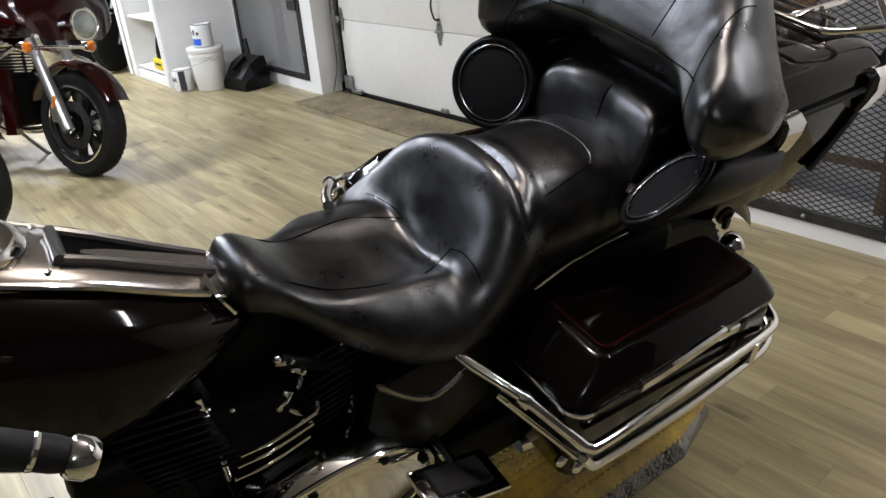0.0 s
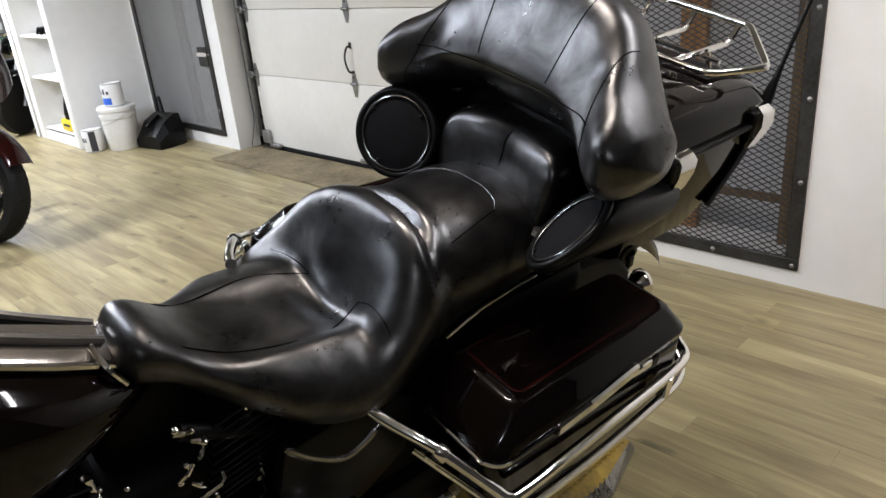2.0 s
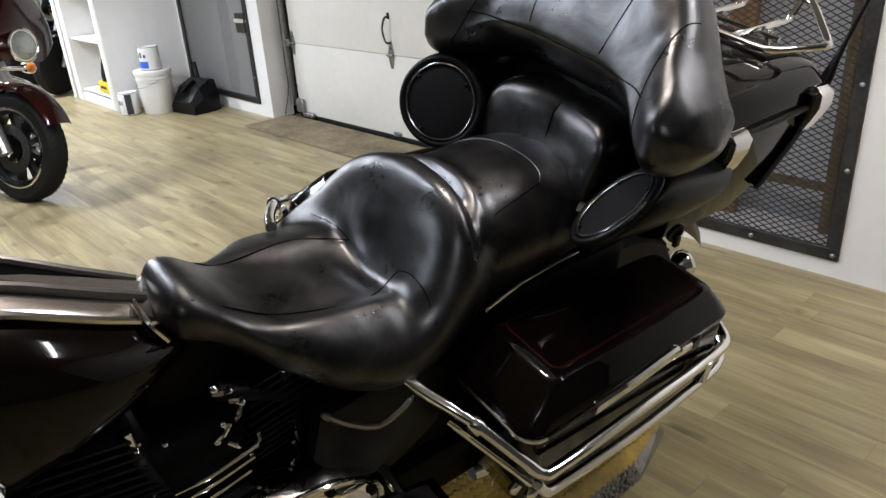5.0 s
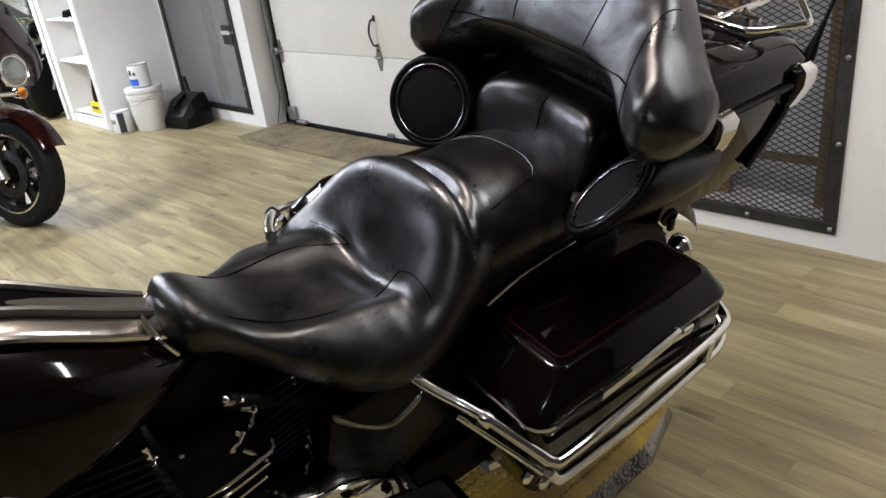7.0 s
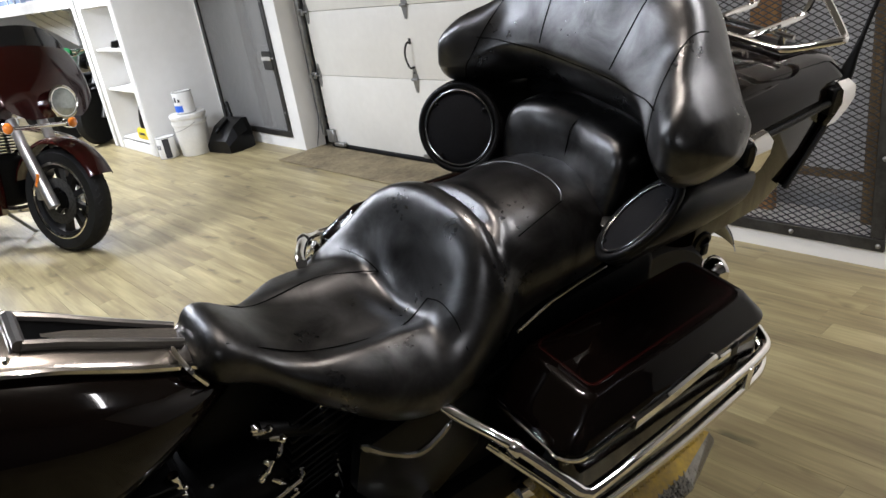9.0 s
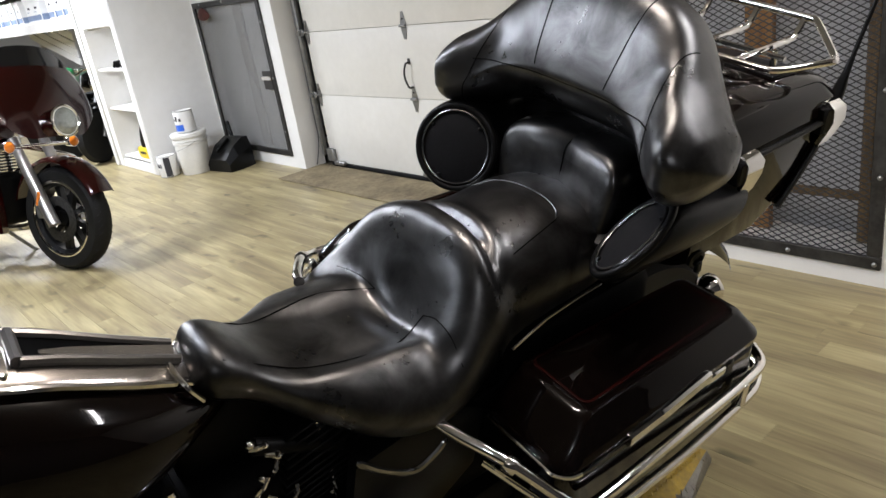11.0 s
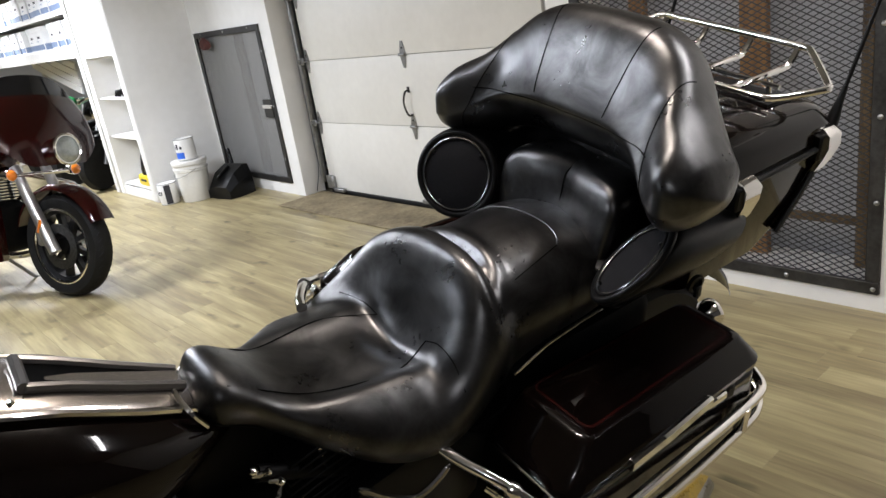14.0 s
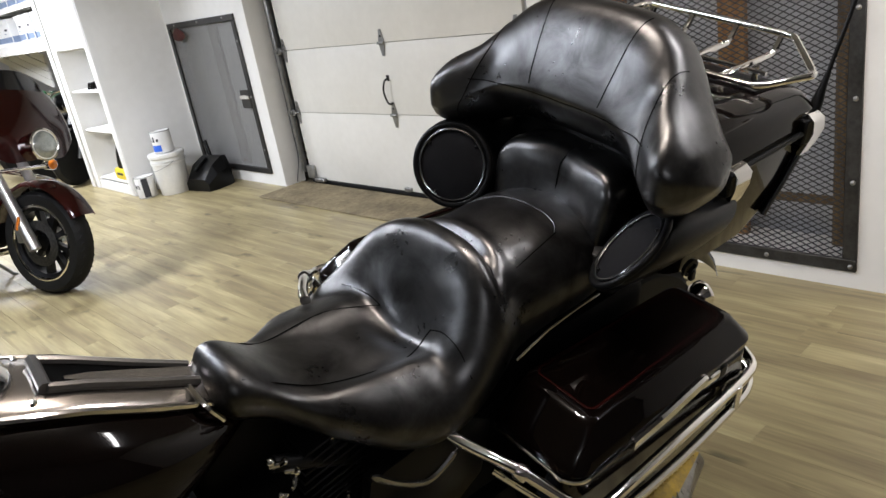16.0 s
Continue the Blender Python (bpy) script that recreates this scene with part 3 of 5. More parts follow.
def back_ring(x):
    a = abs(x)
    t, b, f, d = (lerp_table(a, q) for q in (BT, BB, BF, BD))
    w = sstep(0.20, 0.33, a)
    pts = []
    for q, h in SECTION:
        pts.append((x, f + d * q, b + (t - b) * h))
    # wings: fuller, rounder section
    rnd = []
    for q, h in SECTION:
        ang = math.atan2((h - 0.5) * 1.0, (q - 0.5) * 1.0)
        rnd.append((x, f + d * (0.5 + 0.5 * math.copysign(abs(math.cos(ang)) ** 0.75, math.cos(ang))), b + (t - b) * (0.5 + 0.5 * math.copysign(abs(math.sin(ang)) ** 0.75, math.sin(ang)))))
    mix = [tuple(p * (1 - w) + q * w for p, q in zip(u, v)) for u, v in zip(pts, rnd)]
    return spline(mix, 5, closed=True)


xs = [-0.392 + 0.784 * i / 84 for i in range(85)]
rings = [back_ring(x) for x in xs]
for i, f in ((0, 0.25), (1, 0.6), (2, 0.85), (84, 0.25), (83, 0.6), (82, 0.85)):
    c = sum(rings[i], Vector()) / len(rings[i])
    rings[i] = [c + (p - c) * f for p in rings[i]]
backrest = part("backrest", loft(rings), LEATHER, bike, "wrap-round black leather passenger backrest")
NB = len(rings[0])


def on_back(x, s):
    r = back_ring(x)
    k = s * 5
    i = int(k)
    return r[i % NB] + (r[(i + 1) % NB] - r[i % NB]) * (k - i)


for x0 in (-0.128, 0.128):
    part("seam", tube([on_back(x0 * (0.78 + 0.22 * (s - 15) / 15), s / 4) for s in range(15, 31)], 0.0014, 6), THREAD, backrest)


def front_at(x, z):
    return min((on_back(x, 2.6 + 0.05 * k) for k in range(70)), key=lambda p: abs(p.z - z))


part("seam", tube(spline([front_at(-0.255 + 0.51 * i / 14, 1.200) for i in range(15)], 4), 0.0015, 6), THREAD, backrest)
for sgn in (1, -1):
    part("seam", tube([on_back(sgn * (0.255 - 0.02 * math.sin(s / 10)), 4.1 + s * 0.14) for s in range(0, 26)], 0.0014, 6), THREAD, backrest)
    part("seam", tube([on_back(sgn * (0.255 + 0.035 * (s / 14)), 4.1 - s * 0.2) for s in range(0, 15)], 0.0014, 6), THREAD, backrest)


def pillow(c, s, n=3.0, seg=28, bulge=0.0):
    rings = []
    for i in range(1, seg):
        v = -math.pi / 2 + math.pi * i / seg
        cz, sz = math.cos(v), math.sin(v)
        fz = math.copysign(abs(sz) ** (2 / n), sz)
        rz = abs(cz) ** (2 / n)
        ring = []
        for k in range(40):
            a = 2 * math.pi * k / 40
            ca, sa = math.cos(a), math.sin(a)
            ring.append(Vector((c[0] + s[0] * rz * math.copysign(abs(ca) ** (2 / n), ca), c[1] + s[1] * rz * math.copysign(abs(sa) ** (2 / n), sa), c[2] + s[2] * fz)))
        rings.append(ring)
    return loft(rings)


bm = pillow((-0.008, 0.150, 0.972), (0.180, 0.070, 0.106), 4.2, 40)
for v in bm.verts:
    dx = v.co.x + 0.008
    v.co.y += 0.014 * math.exp(-(dx / 0.014) ** 2) * (1 if v.co.y < 0.15 else 0)
    v.co.y -= 0.05 * (dx / 0.2) ** 2
    v.co.y += 0.20 * (v.co.z - 1.0) + 0.003 * math.sin(46 * v.co.x + 38 * v.co.z)
    v.co.z -= 0.010 * math.exp(-(dx / 0.018) ** 2)
lumbar = part("lumbar_pad", bm, LEATHER, backrest, "soft creased leather lumbar pad")
part("seam", tube(spline([(-0.008, 0.158, 1.066), (-0.008, 0.112, 1.050), (-0.008, 0.098, 1.01), (-0.008, 0.090, 0.96), (-0.008, 0.082, 0.91)], 6), 0.0016, 6), THREAD, lumbar)
for sgn in (1, -1):
    part("pod_bracket", box((sgn * 0.165, 0.11, 0.875), (0.14, 0.18, 0.10), 0.03, 2), PLASTIC, backrest)
# black panel in place of the shadow beneath the hood, behind the pad
part("back_panel", box((0, 0.215, 1.03), (0.50, 0.05, 0.34), 0.015, 2), LEATHER, backrest)

# --- speaker pods ---
def speaker_pod(sgn):
    # the pod on the stand side is turned back and inwards
    near = sgn > 0
    c = Vector((0.268, 0.026, 0.980)) if near else Vector((-0.268, -0.004, 0.985))
    nrm = Vector((-0.57, -0.42, 0.70) if near else (0.55, -0.75, 0.33)).normalized()
    tilt = Vector((0.0, 0.85, 0.52) if near else (-0.25, 0.235, 0.94))
    upv = (tilt - nrm * tilt.dot(nrm)).normalized()
    sd = upv.cross(nrm)

    def oval(cc, a, b):
        return [cc + sd * math.cos(t) * a + upv * math.sin(t) * b for t in (2 * math.pi * k / 48 for k in range(48))]
    back = Vector((sgn * 0.02, 0.24, -0.005))
    shell = []
    for f, g in ((0.0, 0.90), (0.004, 0.965), (0.016, 1.0), (0.035, 1.02), (0.25, 0.99), (0.55, 0.88), (0.8, 0.74), (1.0, 0.6)):
        cc = c + back * f - nrm * 0.01 * min(1, f * 20)
        mixv = f
        a, b = 0.104 * g, 0.110 * g
        s2 = sd.lerp(Vector((-sgn * 0.75, 0.1, 0)) if sd.x * -sgn > 0 else Vector((sgn * 0.75, -0.1, 0)), mixv * 0.8)
        shell.append([cc + s2 * math.cos(t) * a + upv * math.sin(t) * b for t in (2 * math.pi * k / 48 for k in range(48))])
    pod = part("speaker_pod", loft(shell), PLASTIC, bike, "satin black rear speaker pod")
    part("outer_rim", tube(oval(c + nrm * 0.002, 0.095, 0.101), 0.0085, 10, closed=True), PLASTIC, pod)
    part("chrome_ring", tube(oval(c + nrm * 0.007, 0.083, 0.089), 0.0035, 8, closed=True), CHROME_DARK, pod, "dark chrome ring")
    part("grille", loft([[c + nrm * h + (p - c) * f for p in oval(c, 0.081, 0.087)] for f, h in ((1.0, 0.004), (0.8, 0.009), (0.5, 0.012), (0.2, 0.013), (0.02, 0.0132))]), GRILLE, pod, "black speaker cloth")
    for a in (0.6, 2.4, 4.1):
        q = c + nrm * 0.008 + sd * math.cos(a) * 0.075 + upv * math.sin(a) * 0.081
        part("clip", box(q, (0.008, 0.008, 0.008), 0.002, 1), PLASTIC, pod)
    return pod


CHROME_DARK = mat("dark_chrome", (0.22, 0.22, 0.22), 0.22, 1.0, var=0.2, scale=30)
for sgn in (1, -1):
    pod = speaker_pod(sgn)
    part("socket_cover", lathe([(0.021, 0), (0.021, 0.008), (0.014, 0.010), (0.012, 0.004), (0.002, 0.004)], 18, axis((sgn * 0.326, 0.155, 0.905), (sgn, -0.12, -0.1))), PLASTIC, pod)
    part("socket_tab", box((sgn * 0.334, 0.160, 0.885), (0.012, 0.016, 0.028), 0.003, 1), PLASTIC, pod)

# --- top trunk: tapered base, overhanging lid ---
def trunk_ring(z, inset, front, back_, cr=0.06):
    hw = 0.285 - inset
    pts = []
    for cx, cy, a0 in ((hw - cr, back_ - cr, 0), (-hw + cr, back_ - cr, 90), (-hw + cr, front + cr, 180), (hw - cr, front + cr, 270)):
        for k in range(7):
            a = radians(a0 + 15 * k)
            pts.append(Vector((cx + cr * math.cos(a), cy + cr * math.sin(a), z)))
    return pts


def tilt_ring(ring, slope):
    return [Vector((p.x, p.y, p.z + slope * (p.y - 0.25))) for p in ring]


trunk = part("trunk_base", loft([trunk_ring(0.795, 0.055, 0.215, 0.52), trunk_ring(0.80, 0.04, 0.205, 0.545), trunk_ring(0.86, 0.024, 0.20, 0.60), trunk_ring(0.95, 0.012, 0.20, 0.66), trunk_ring(1.035, 0.006, 0.20, 0.705), trunk_ring(1.043, 0.012, 0.205, 0.70)]), PAINT, bike, "glossy black top trunk")
lid = part("trunk_lid", loft([tilt_ring(trunk_ring(1.052, 0.014, 0.205, 0.70), 0.02), tilt_ring(trunk_ring(1.056, 0.004, 0.20, 0.712), 0.02), tilt_ring(trunk_ring(1.105, 0.008, 0.20, 0.708), -0.02), tilt_ring(trunk_ring(1.150, 0.03, 0.205, 0.685), -0.05),
    tilt_ring(trunk_ring(1.165, 0.055, 0.21, 0.66), -0.07), tilt_ring(trunk_ring(1.170, 0.12, 0.26, 0.60), -0.07)]), PAINT, bike, "glossy black trunk lid")
part("lid_seal", loft([trunk_ring(1.043, 0.012, 0.205, 0.70), trunk_ring(1.058, 0.012, 0.205, 0.70)]), RUBBER, trunk)
part("lid_ridge", tube(spline([(0.262, 0.27, 1.140), (0.255, 0.42, 1.136), (0.235, 0.58, 1.125), (0.19, 0.67, 1.115)], 6), 0.004, 6), PAINT, lid)
for sgn in (1, -1):
    x = sgn * 0.285
    lt = part("latch", loft([[Vector((x + sgn * (0.004 + d), 0.306 + a * w, z)) for a in (-1, 1)] + [Vector((x + sgn * (-0.006 + d), 0.306 + a * w, z)) for a in (1, -1)] for z, d, w in ((0.975, 0.016, 0.020), (1.00, 0.030, 0.025), (1.04, 0.042, 0.027), (1.07, 0.043, 0.027), (1.086, 0.026, 0.024))]), CHROME, trunk, "curved chrome trunk latch", angle=60)
    part("latch_bracket", box((x + sgn * 0.016, 0.282, 1.050), (0.045, 0.035, 0.055), 0.005, 1), PLASTIC, trunk)
    lt2 = part("latch", loft([[Vector((x + sgn * (-0.004 + d), y + a * w, z)) for a in (-1, 1)] + [Vector((x + sgn * (-0.016 + d), y + a * w, z)) for a in (1, -1)] for z, y, d, w in ((0.99, 0.642, 0.010, 0.020), (1.02, 0.650, 0.020, 0.024), (1.05, 0.655, 0.027, 0.025), (1.08, 0.652, 0.024, 0.025), (1.095, 0.645, 0.008, 0.020))]), CHROME, trunk, "curved chrome trunk latch", angle=60)
    part("latch_bracket", box((x - sgn * 0.002, 0.625, 1.052), (0.030, 0.03, 0.065), 0.005, 1), PLASTIC, trunk)
    part("guard_band", tube([(x + sgn * 0.004, 0.31, 1.048), (x + sgn * 0.004, 0.50, 1.049), (x + sgn * 0.002, 0.67, 1.05)], 0.0075, 8), PLASTIC, trunk)
    # wrap-round marker lamp along the sloping rear edge
    ml = part("marker_lamp", loft([[Vector((x - sgn * (0.010 + e), y - 0.016, z)), Vector((x - sgn * (e - 0.004), y - 0.016, z)), Vector((x - sgn * (e - 0.002), y + 0.016, z + 0.006)), Vector((x - sgn * (0.012 + e), y + 0.016, z + 0.006))] for y, z, e in ((0.572, 0.845, 0.022), (0.60, 0.90, 0.016), (0.64, 0.96, 0.010), (0.675, 1.015, 0.006))]), CHROME, trunk, "chrome trimmed marker lamp strip", angle=60)
    part("lamp_gasket", tube([(x - sgn * 0.016, 0.548, 0.845), (x - sgn * 0.008, 0.60, 0.925), (x, 0.652, 1.012)], 0.007, 6), PLASTIC, ml)
    part("antenna_base", lathe([(0.016, 0), (0.014, 0.03), (0.009, 0.06), (0.006, 0.10)], 14, axis((sgn * 0.262, 0.705, 1.07), (0, 0.30, 1))), PLASTIC, trunk)
    part("antenna", tube([Vector((sgn * 0.262, 0.705, 1.07)) + Vector((0, 0.30, 1)) * h for h in (0.08, 0.4, 0.9)], [0.0055, 0.004, 0.0025], 8), PLASTIC, trunk, "black whip aerial")

# --- luggage rack of chrome tube ---
rack = part("luggage_rack", tube(spline([(0.215, 0.448, 1.20), (0.238, 0.456, 1.20), (0.252, 0.48, 1.20), (0.288, 0.578, 1.20), (0.288, 0.60, 1.20), (0.272, 0.622, 1.202), (0.185, 0.697, 1.232), (0.165, 0.709, 1.236), (0.14, 0.712, 1.236), (-0.02, 0.712, 1.238), (-0.22, 0.712, 1.238), (-0.25, 0.709, 1.236), (-0.27, 0.697, 1.232), (-0.335, 0.622, 1.202), (-0.345, 0.60, 1.20), (-0.34, 0.578, 1.20), (-0.30, 0.48, 1.20), (-0.285, 0.456, 1.20), (-0.26, 0.448, 1.20), (-0.1, 0.446, 1.20), (0.1, 0.446, 1.20)], 4, closed=True), 0.0085, 10, closed=True), CHROME, bike, "chrome tube luggage rack")
for x in (-0.244, -0.113, 0.019, 0.142):
    part("slat", tube(spline([(x, 0.712, 1.236), (x, 0.700, 1.215), (x, 0.682, 1.198), (x, 0.66, 1.194), (x, 0.56, 1.194), (x, 0.47, 1.195), (x, 0.448, 1.20)], 5), 0.0075, 8), CHROME, rack)
for x, y in ((0.10, 0.475), (-0.13, 0.475), (0.165, 0.575), (-0.19, 0.575)):
    part("foot", tube([(x, y, 1.195), (x, y, 1.165), (x, y + 0.012, 1.125)], [0.007, 0.008, 0.011], 10), CHROME, rack)
    part("foot_nut", lathe([(0.013, 0), (0.013, 0.012), (0.008, 0.018), (0.001, 0.019)], 8, axis((x, y, 1.140), (0, 0, 1))), CHROME, rack)
part("cross_rail", tube([(-0.25, 0.56, 1.188), (0.20, 0.56, 1.188)], 0.006, 8), CHROME, rack)
part("lid_pad", box((0.10, 0.575, 1.147), (0.20, 0.10, 0.012), 0.004, 2, (-4, 0, 0)), PLASTIC, lid)

# --- saddlebags ---
def bag_ring(zf, zr, xi, xo, yf, yr, cr=0.046, taper=0.026):
    pts = []
    for cx, cy, a0 in ((xo - cr, yr - cr, 0), (xi + cr, yr - cr, 90), (xi + cr, yf + cr, 180), (xo - cr, yf + cr, 270)):
        for k in range(6):
            a = radians(a0 + 18 * k)
            y = cy + cr * math.sin(a)
            x = cx + cr * math.cos(a)
            x -= taper * max(0.0, (y + 0.22) / 0.55) ** 1.5 * max(0.0, (x - xi) / (xo - xi))
            pts.append(Vector((x, y, zf + (zr - zf) * (y + 0.30) / 0.66)))
    return pts


def saddlebag(sgn):
    fl = lambda ring: [Vector((sgn * p.x, p.y, p.z)) for p in ring]
    sb = part("saddlebag", loft([fl(bag_ring(*q)) for q in ((0.33, 0.33, 0.20, 0.37, -0.20, 0.42, 0.046, 0.01), (0.36, 0.35, 0.19, 0.395, -0.24, 0.44, 0.046, 0.01), (0.48, 0.46, 0.19, 0.415, -0.27, 0.39, 0.046, 0.012), (0.632, 0.617, 0.19, 0.424, -0.288, 0.355, 0.046, 0.016), (0.638, 0.623, 0.195, 0.419, -0.283, 0.35, 0.046, 0.016))]), PAINT, bike, "glossy black hard saddlebag")
    sl = part("bag_lid", loft([fl(bag_ring(*q)) for q in ((0.645, 0.630, 0.19, 0.420, -0.282, 0.350), (0.647, 0.632, 0.185, 0.432, -0.296, 0.362), (0.664, 0.648, 0.185, 0.434, -0.298, 0.364), (0.674, 0.656, 0.188, 0.430, -0.292, 0.358), (0.706, 0.680, 0.192, 0.410, -0.248, 0.335, 0.026), (0.731, 0.700, 0.196, 0.398, -0.222, 0.322, 0.030), (0.738, 0.7055, 0.199, 0.392, -0.214, 0.316, 0.028), (0.7415, 0.708, 0.208, 0.381, -0.202, 0.304, 0.026))]), PAINT, sb, "glossy black saddlebag lid", angle=28)
    ring = fl(bag_ring(0.7425, 0.7085, 0.212, 0.370, -0.184, 0.290, 0.02))
    part("pinstripe", tube([p + Vector((0, 0, 0.0005)) for p in ring], 0.0035, 6, closed=True, flat=0.25), STRIPE, sl, "dark red pinstripe")
    part("lid_seal", tube(fl(bag_ring(0.640, 0.625, 0.19, 0.424, -0.288, 0.353)), 0.006, 6, closed=True), RUBBER, sb)
    # chrome strip drawn for the highlight on the bag's upper front edge
    lip = [p for p in bag_ring(0.650, 0.635, 0.186, 0.434, -0.298, 0.364) if p.y < -0.245]
    part("lid_glint", tube(spline(fl(sorted(lip, key=lambda p: p.x)), 3), 0.0042, 8), CHROME, sl, "thin chrome strip modelled for the highlight along the bag's front edge")
    x = sgn * 0.432
    bk = part("latch_cover", loft([[Vector((x + sgn * (d - 0.014 * max(0.0, (y + 0.12) / 0.27) ** 1.3), y, z0 - 0.045 * (y + 0.10) * 1.2 + h)) for d, h in ((-0.02, 0.013), (0.002, 0.015), (0.008, 0.010), (0.007, -0.013), (0.002, -0.018), (-0.02, -0.016))] for y, z0 in ((-0.122, 0.646), (-0.116, 0.648), (0.0, 0.653), (0.125, 0.662), (0.140, 0.662), (0.146, 0.660))]), CHROME, sb, "chrome saddlebag latch cover", angle=35)
    part("latch_arm", box((x - sgn * 0.022, 0.18, 0.622), (0.014, 0.07, 0.022), 0.004, 1), CHROME, sb)
    part("latch_hook", box((x - sgn * 0.026, 0.235, 0.612), (0.014, 0.03, 0.035), 0.004, 1), PLASTIC, sb)
    return sb


bags = [saddlebag(s) for s in (1, -1)]
bags[1].location = (-0.01, -0.05, 0.070)
# chrome guard rails round the near saddlebag
for sgn in (1, -1):
    up = [(sgn * a, b, c) for a, b, c in ((0.20, -0.425, 0.715), (0.25, -0.406, 0.703), (0.34, -0.355, 0.670), (0.43, -0.295, 0.606), (0.458, -0.272, 0.585), (0.462, -0.23, 0.580), (0.448, 0.0, 0.568), (0.428, 0.24, 0.543), (0.418, 0.34, 0.536), (0.402, 0.39, 0.535), (0.36, 0.415, 0.54))]
    lo = [(sgn * a, b, c) for a, b, c in ((0.460, -0.285, 0.565), (0.463, -0.262, 0.528), (0.462, -0.22, 0.512), (0.448, 0.05, 0.485), (0.426, 0.31, 0.474), (0.412, 0.375, 0.474), (0.39, 0.41, 0.478), (0.36, 0.425, 0.488))]
    gr = part("bag_guard", tube(spline(up, 8), 0.0125, 12), CHROME, bike, "chrome tube saddlebag guard")
    if sgn < 0:
        gr.location = (-0.01, -0.06, 0.125)
    part("lower_rail", tube(spline(lo, 8), 0.0115, 12), CHROME, gr)
    part("bracket", box((sgn * 0.426, 0.285, 0.508), (0.028, 0.022, 0.075), 0.006, 2), CHROME, gr)
    part("inner_rail", tube([(sgn * 0.30, -0.385, 0.655), (sgn * 0.45, -0.29, 0.555)], 0.007, 8), CHROME, gr)
    part("collar", lathe([(0.016, 0), (0.018, 0.006), (0.018, 0.02), (0.016, 0.026)], 14, axis((sgn * 0.335, -0.358, 0.672), (sgn * 0.8, 0.45, -0.45))), CHROME, gr)
    part("end_nut", lathe([(0.011, 0), (0.011, 0.02), (0.006, 0.026), (0.001, 0.027)], 8, axis((sgn * 0.456, -0.285, 0.545), (0, -0.6, -0.7))), CHROME, gr)
    part("end_nut", lathe([(0.011, 0), (0.011, 0.02), (0.006, 0.026), (0.001, 0.027)], 8, axis((sgn * 0.43, -0.305, 0.55), (0, -0.6, -0.7))), CHROME, gr)
    # turn signal behind the bag
    ts = part("turn_signal", lathe([(0.020, 0), (0.032, 0.012), (0.036, 0.03), (0.036, 0.045), (0.032, 0.05), (0.002, 0.052)], 24, axis((sgn * 0.215, 0.375, 0.638), (sgn * 0.25, 1, 0.15))), CHROME, bike, "chrome bullet turn signal")
    part("signal_lens", lathe([(0.024, 0), (0.020, 0.004), (0.012, 0.006), (0.001, 0.007)], 20, axis(Vector((sgn * 0.215, 0.375, 0.638)) + Vector((sgn * 0.25, 1, 0.15)).normalized() * 0.05, (sgn * 0.25, 1, 0.15))), REDLENS, ts)
    # chrome trim between seat and bag, grab strap
    part("side_trim", tube([(sgn * 0.172, -0.20, 0.748), (sgn * 0.176, -0.11, 0.785), (sgn * 0.178, -0.02, 0.799), (sgn * 0.178, 0.05, 0.803)], 0.0035, 8), CHROME, bike, "thin chrome trim under the seat")

# --- fender, frame, side covers ---
rf = []
for i in range(15):
    a = radians(-20 + 13 * i)
    y, z = 0.36 + 0.36 * -math.cos(a), 0.34 + 0.36 * math.sin(a)
    rf.append([Vector((0.10 * math.sin(t), 0.36 + (0.36 + 0.03 * math.cos(t)) * -math.cos(a), 0.38 + (0.34 + 0.03 * math.cos(t)) * math.sin(a))) for t in (radians(-90 + 15 * k) for k in range(13))])
part("rear_fender", loft(rf, closed=False), PAINT, bike, "black rear fender")


DISCM = mat("drilled_disc_steel", (0.09, 0.09, 0.088), 0.4, 0.8, var=0.6, scale=60)
SPOKEM = mat("grey_cast_spoke", (0.05, 0.05, 0.05), 0.3, 0.8, var=0.3, scale=20)
RIMDARK = mat("dark_cast_alloy", (0.02, 0.02, 0.021), 0.35, 0.6, var=0.3, scale=20)


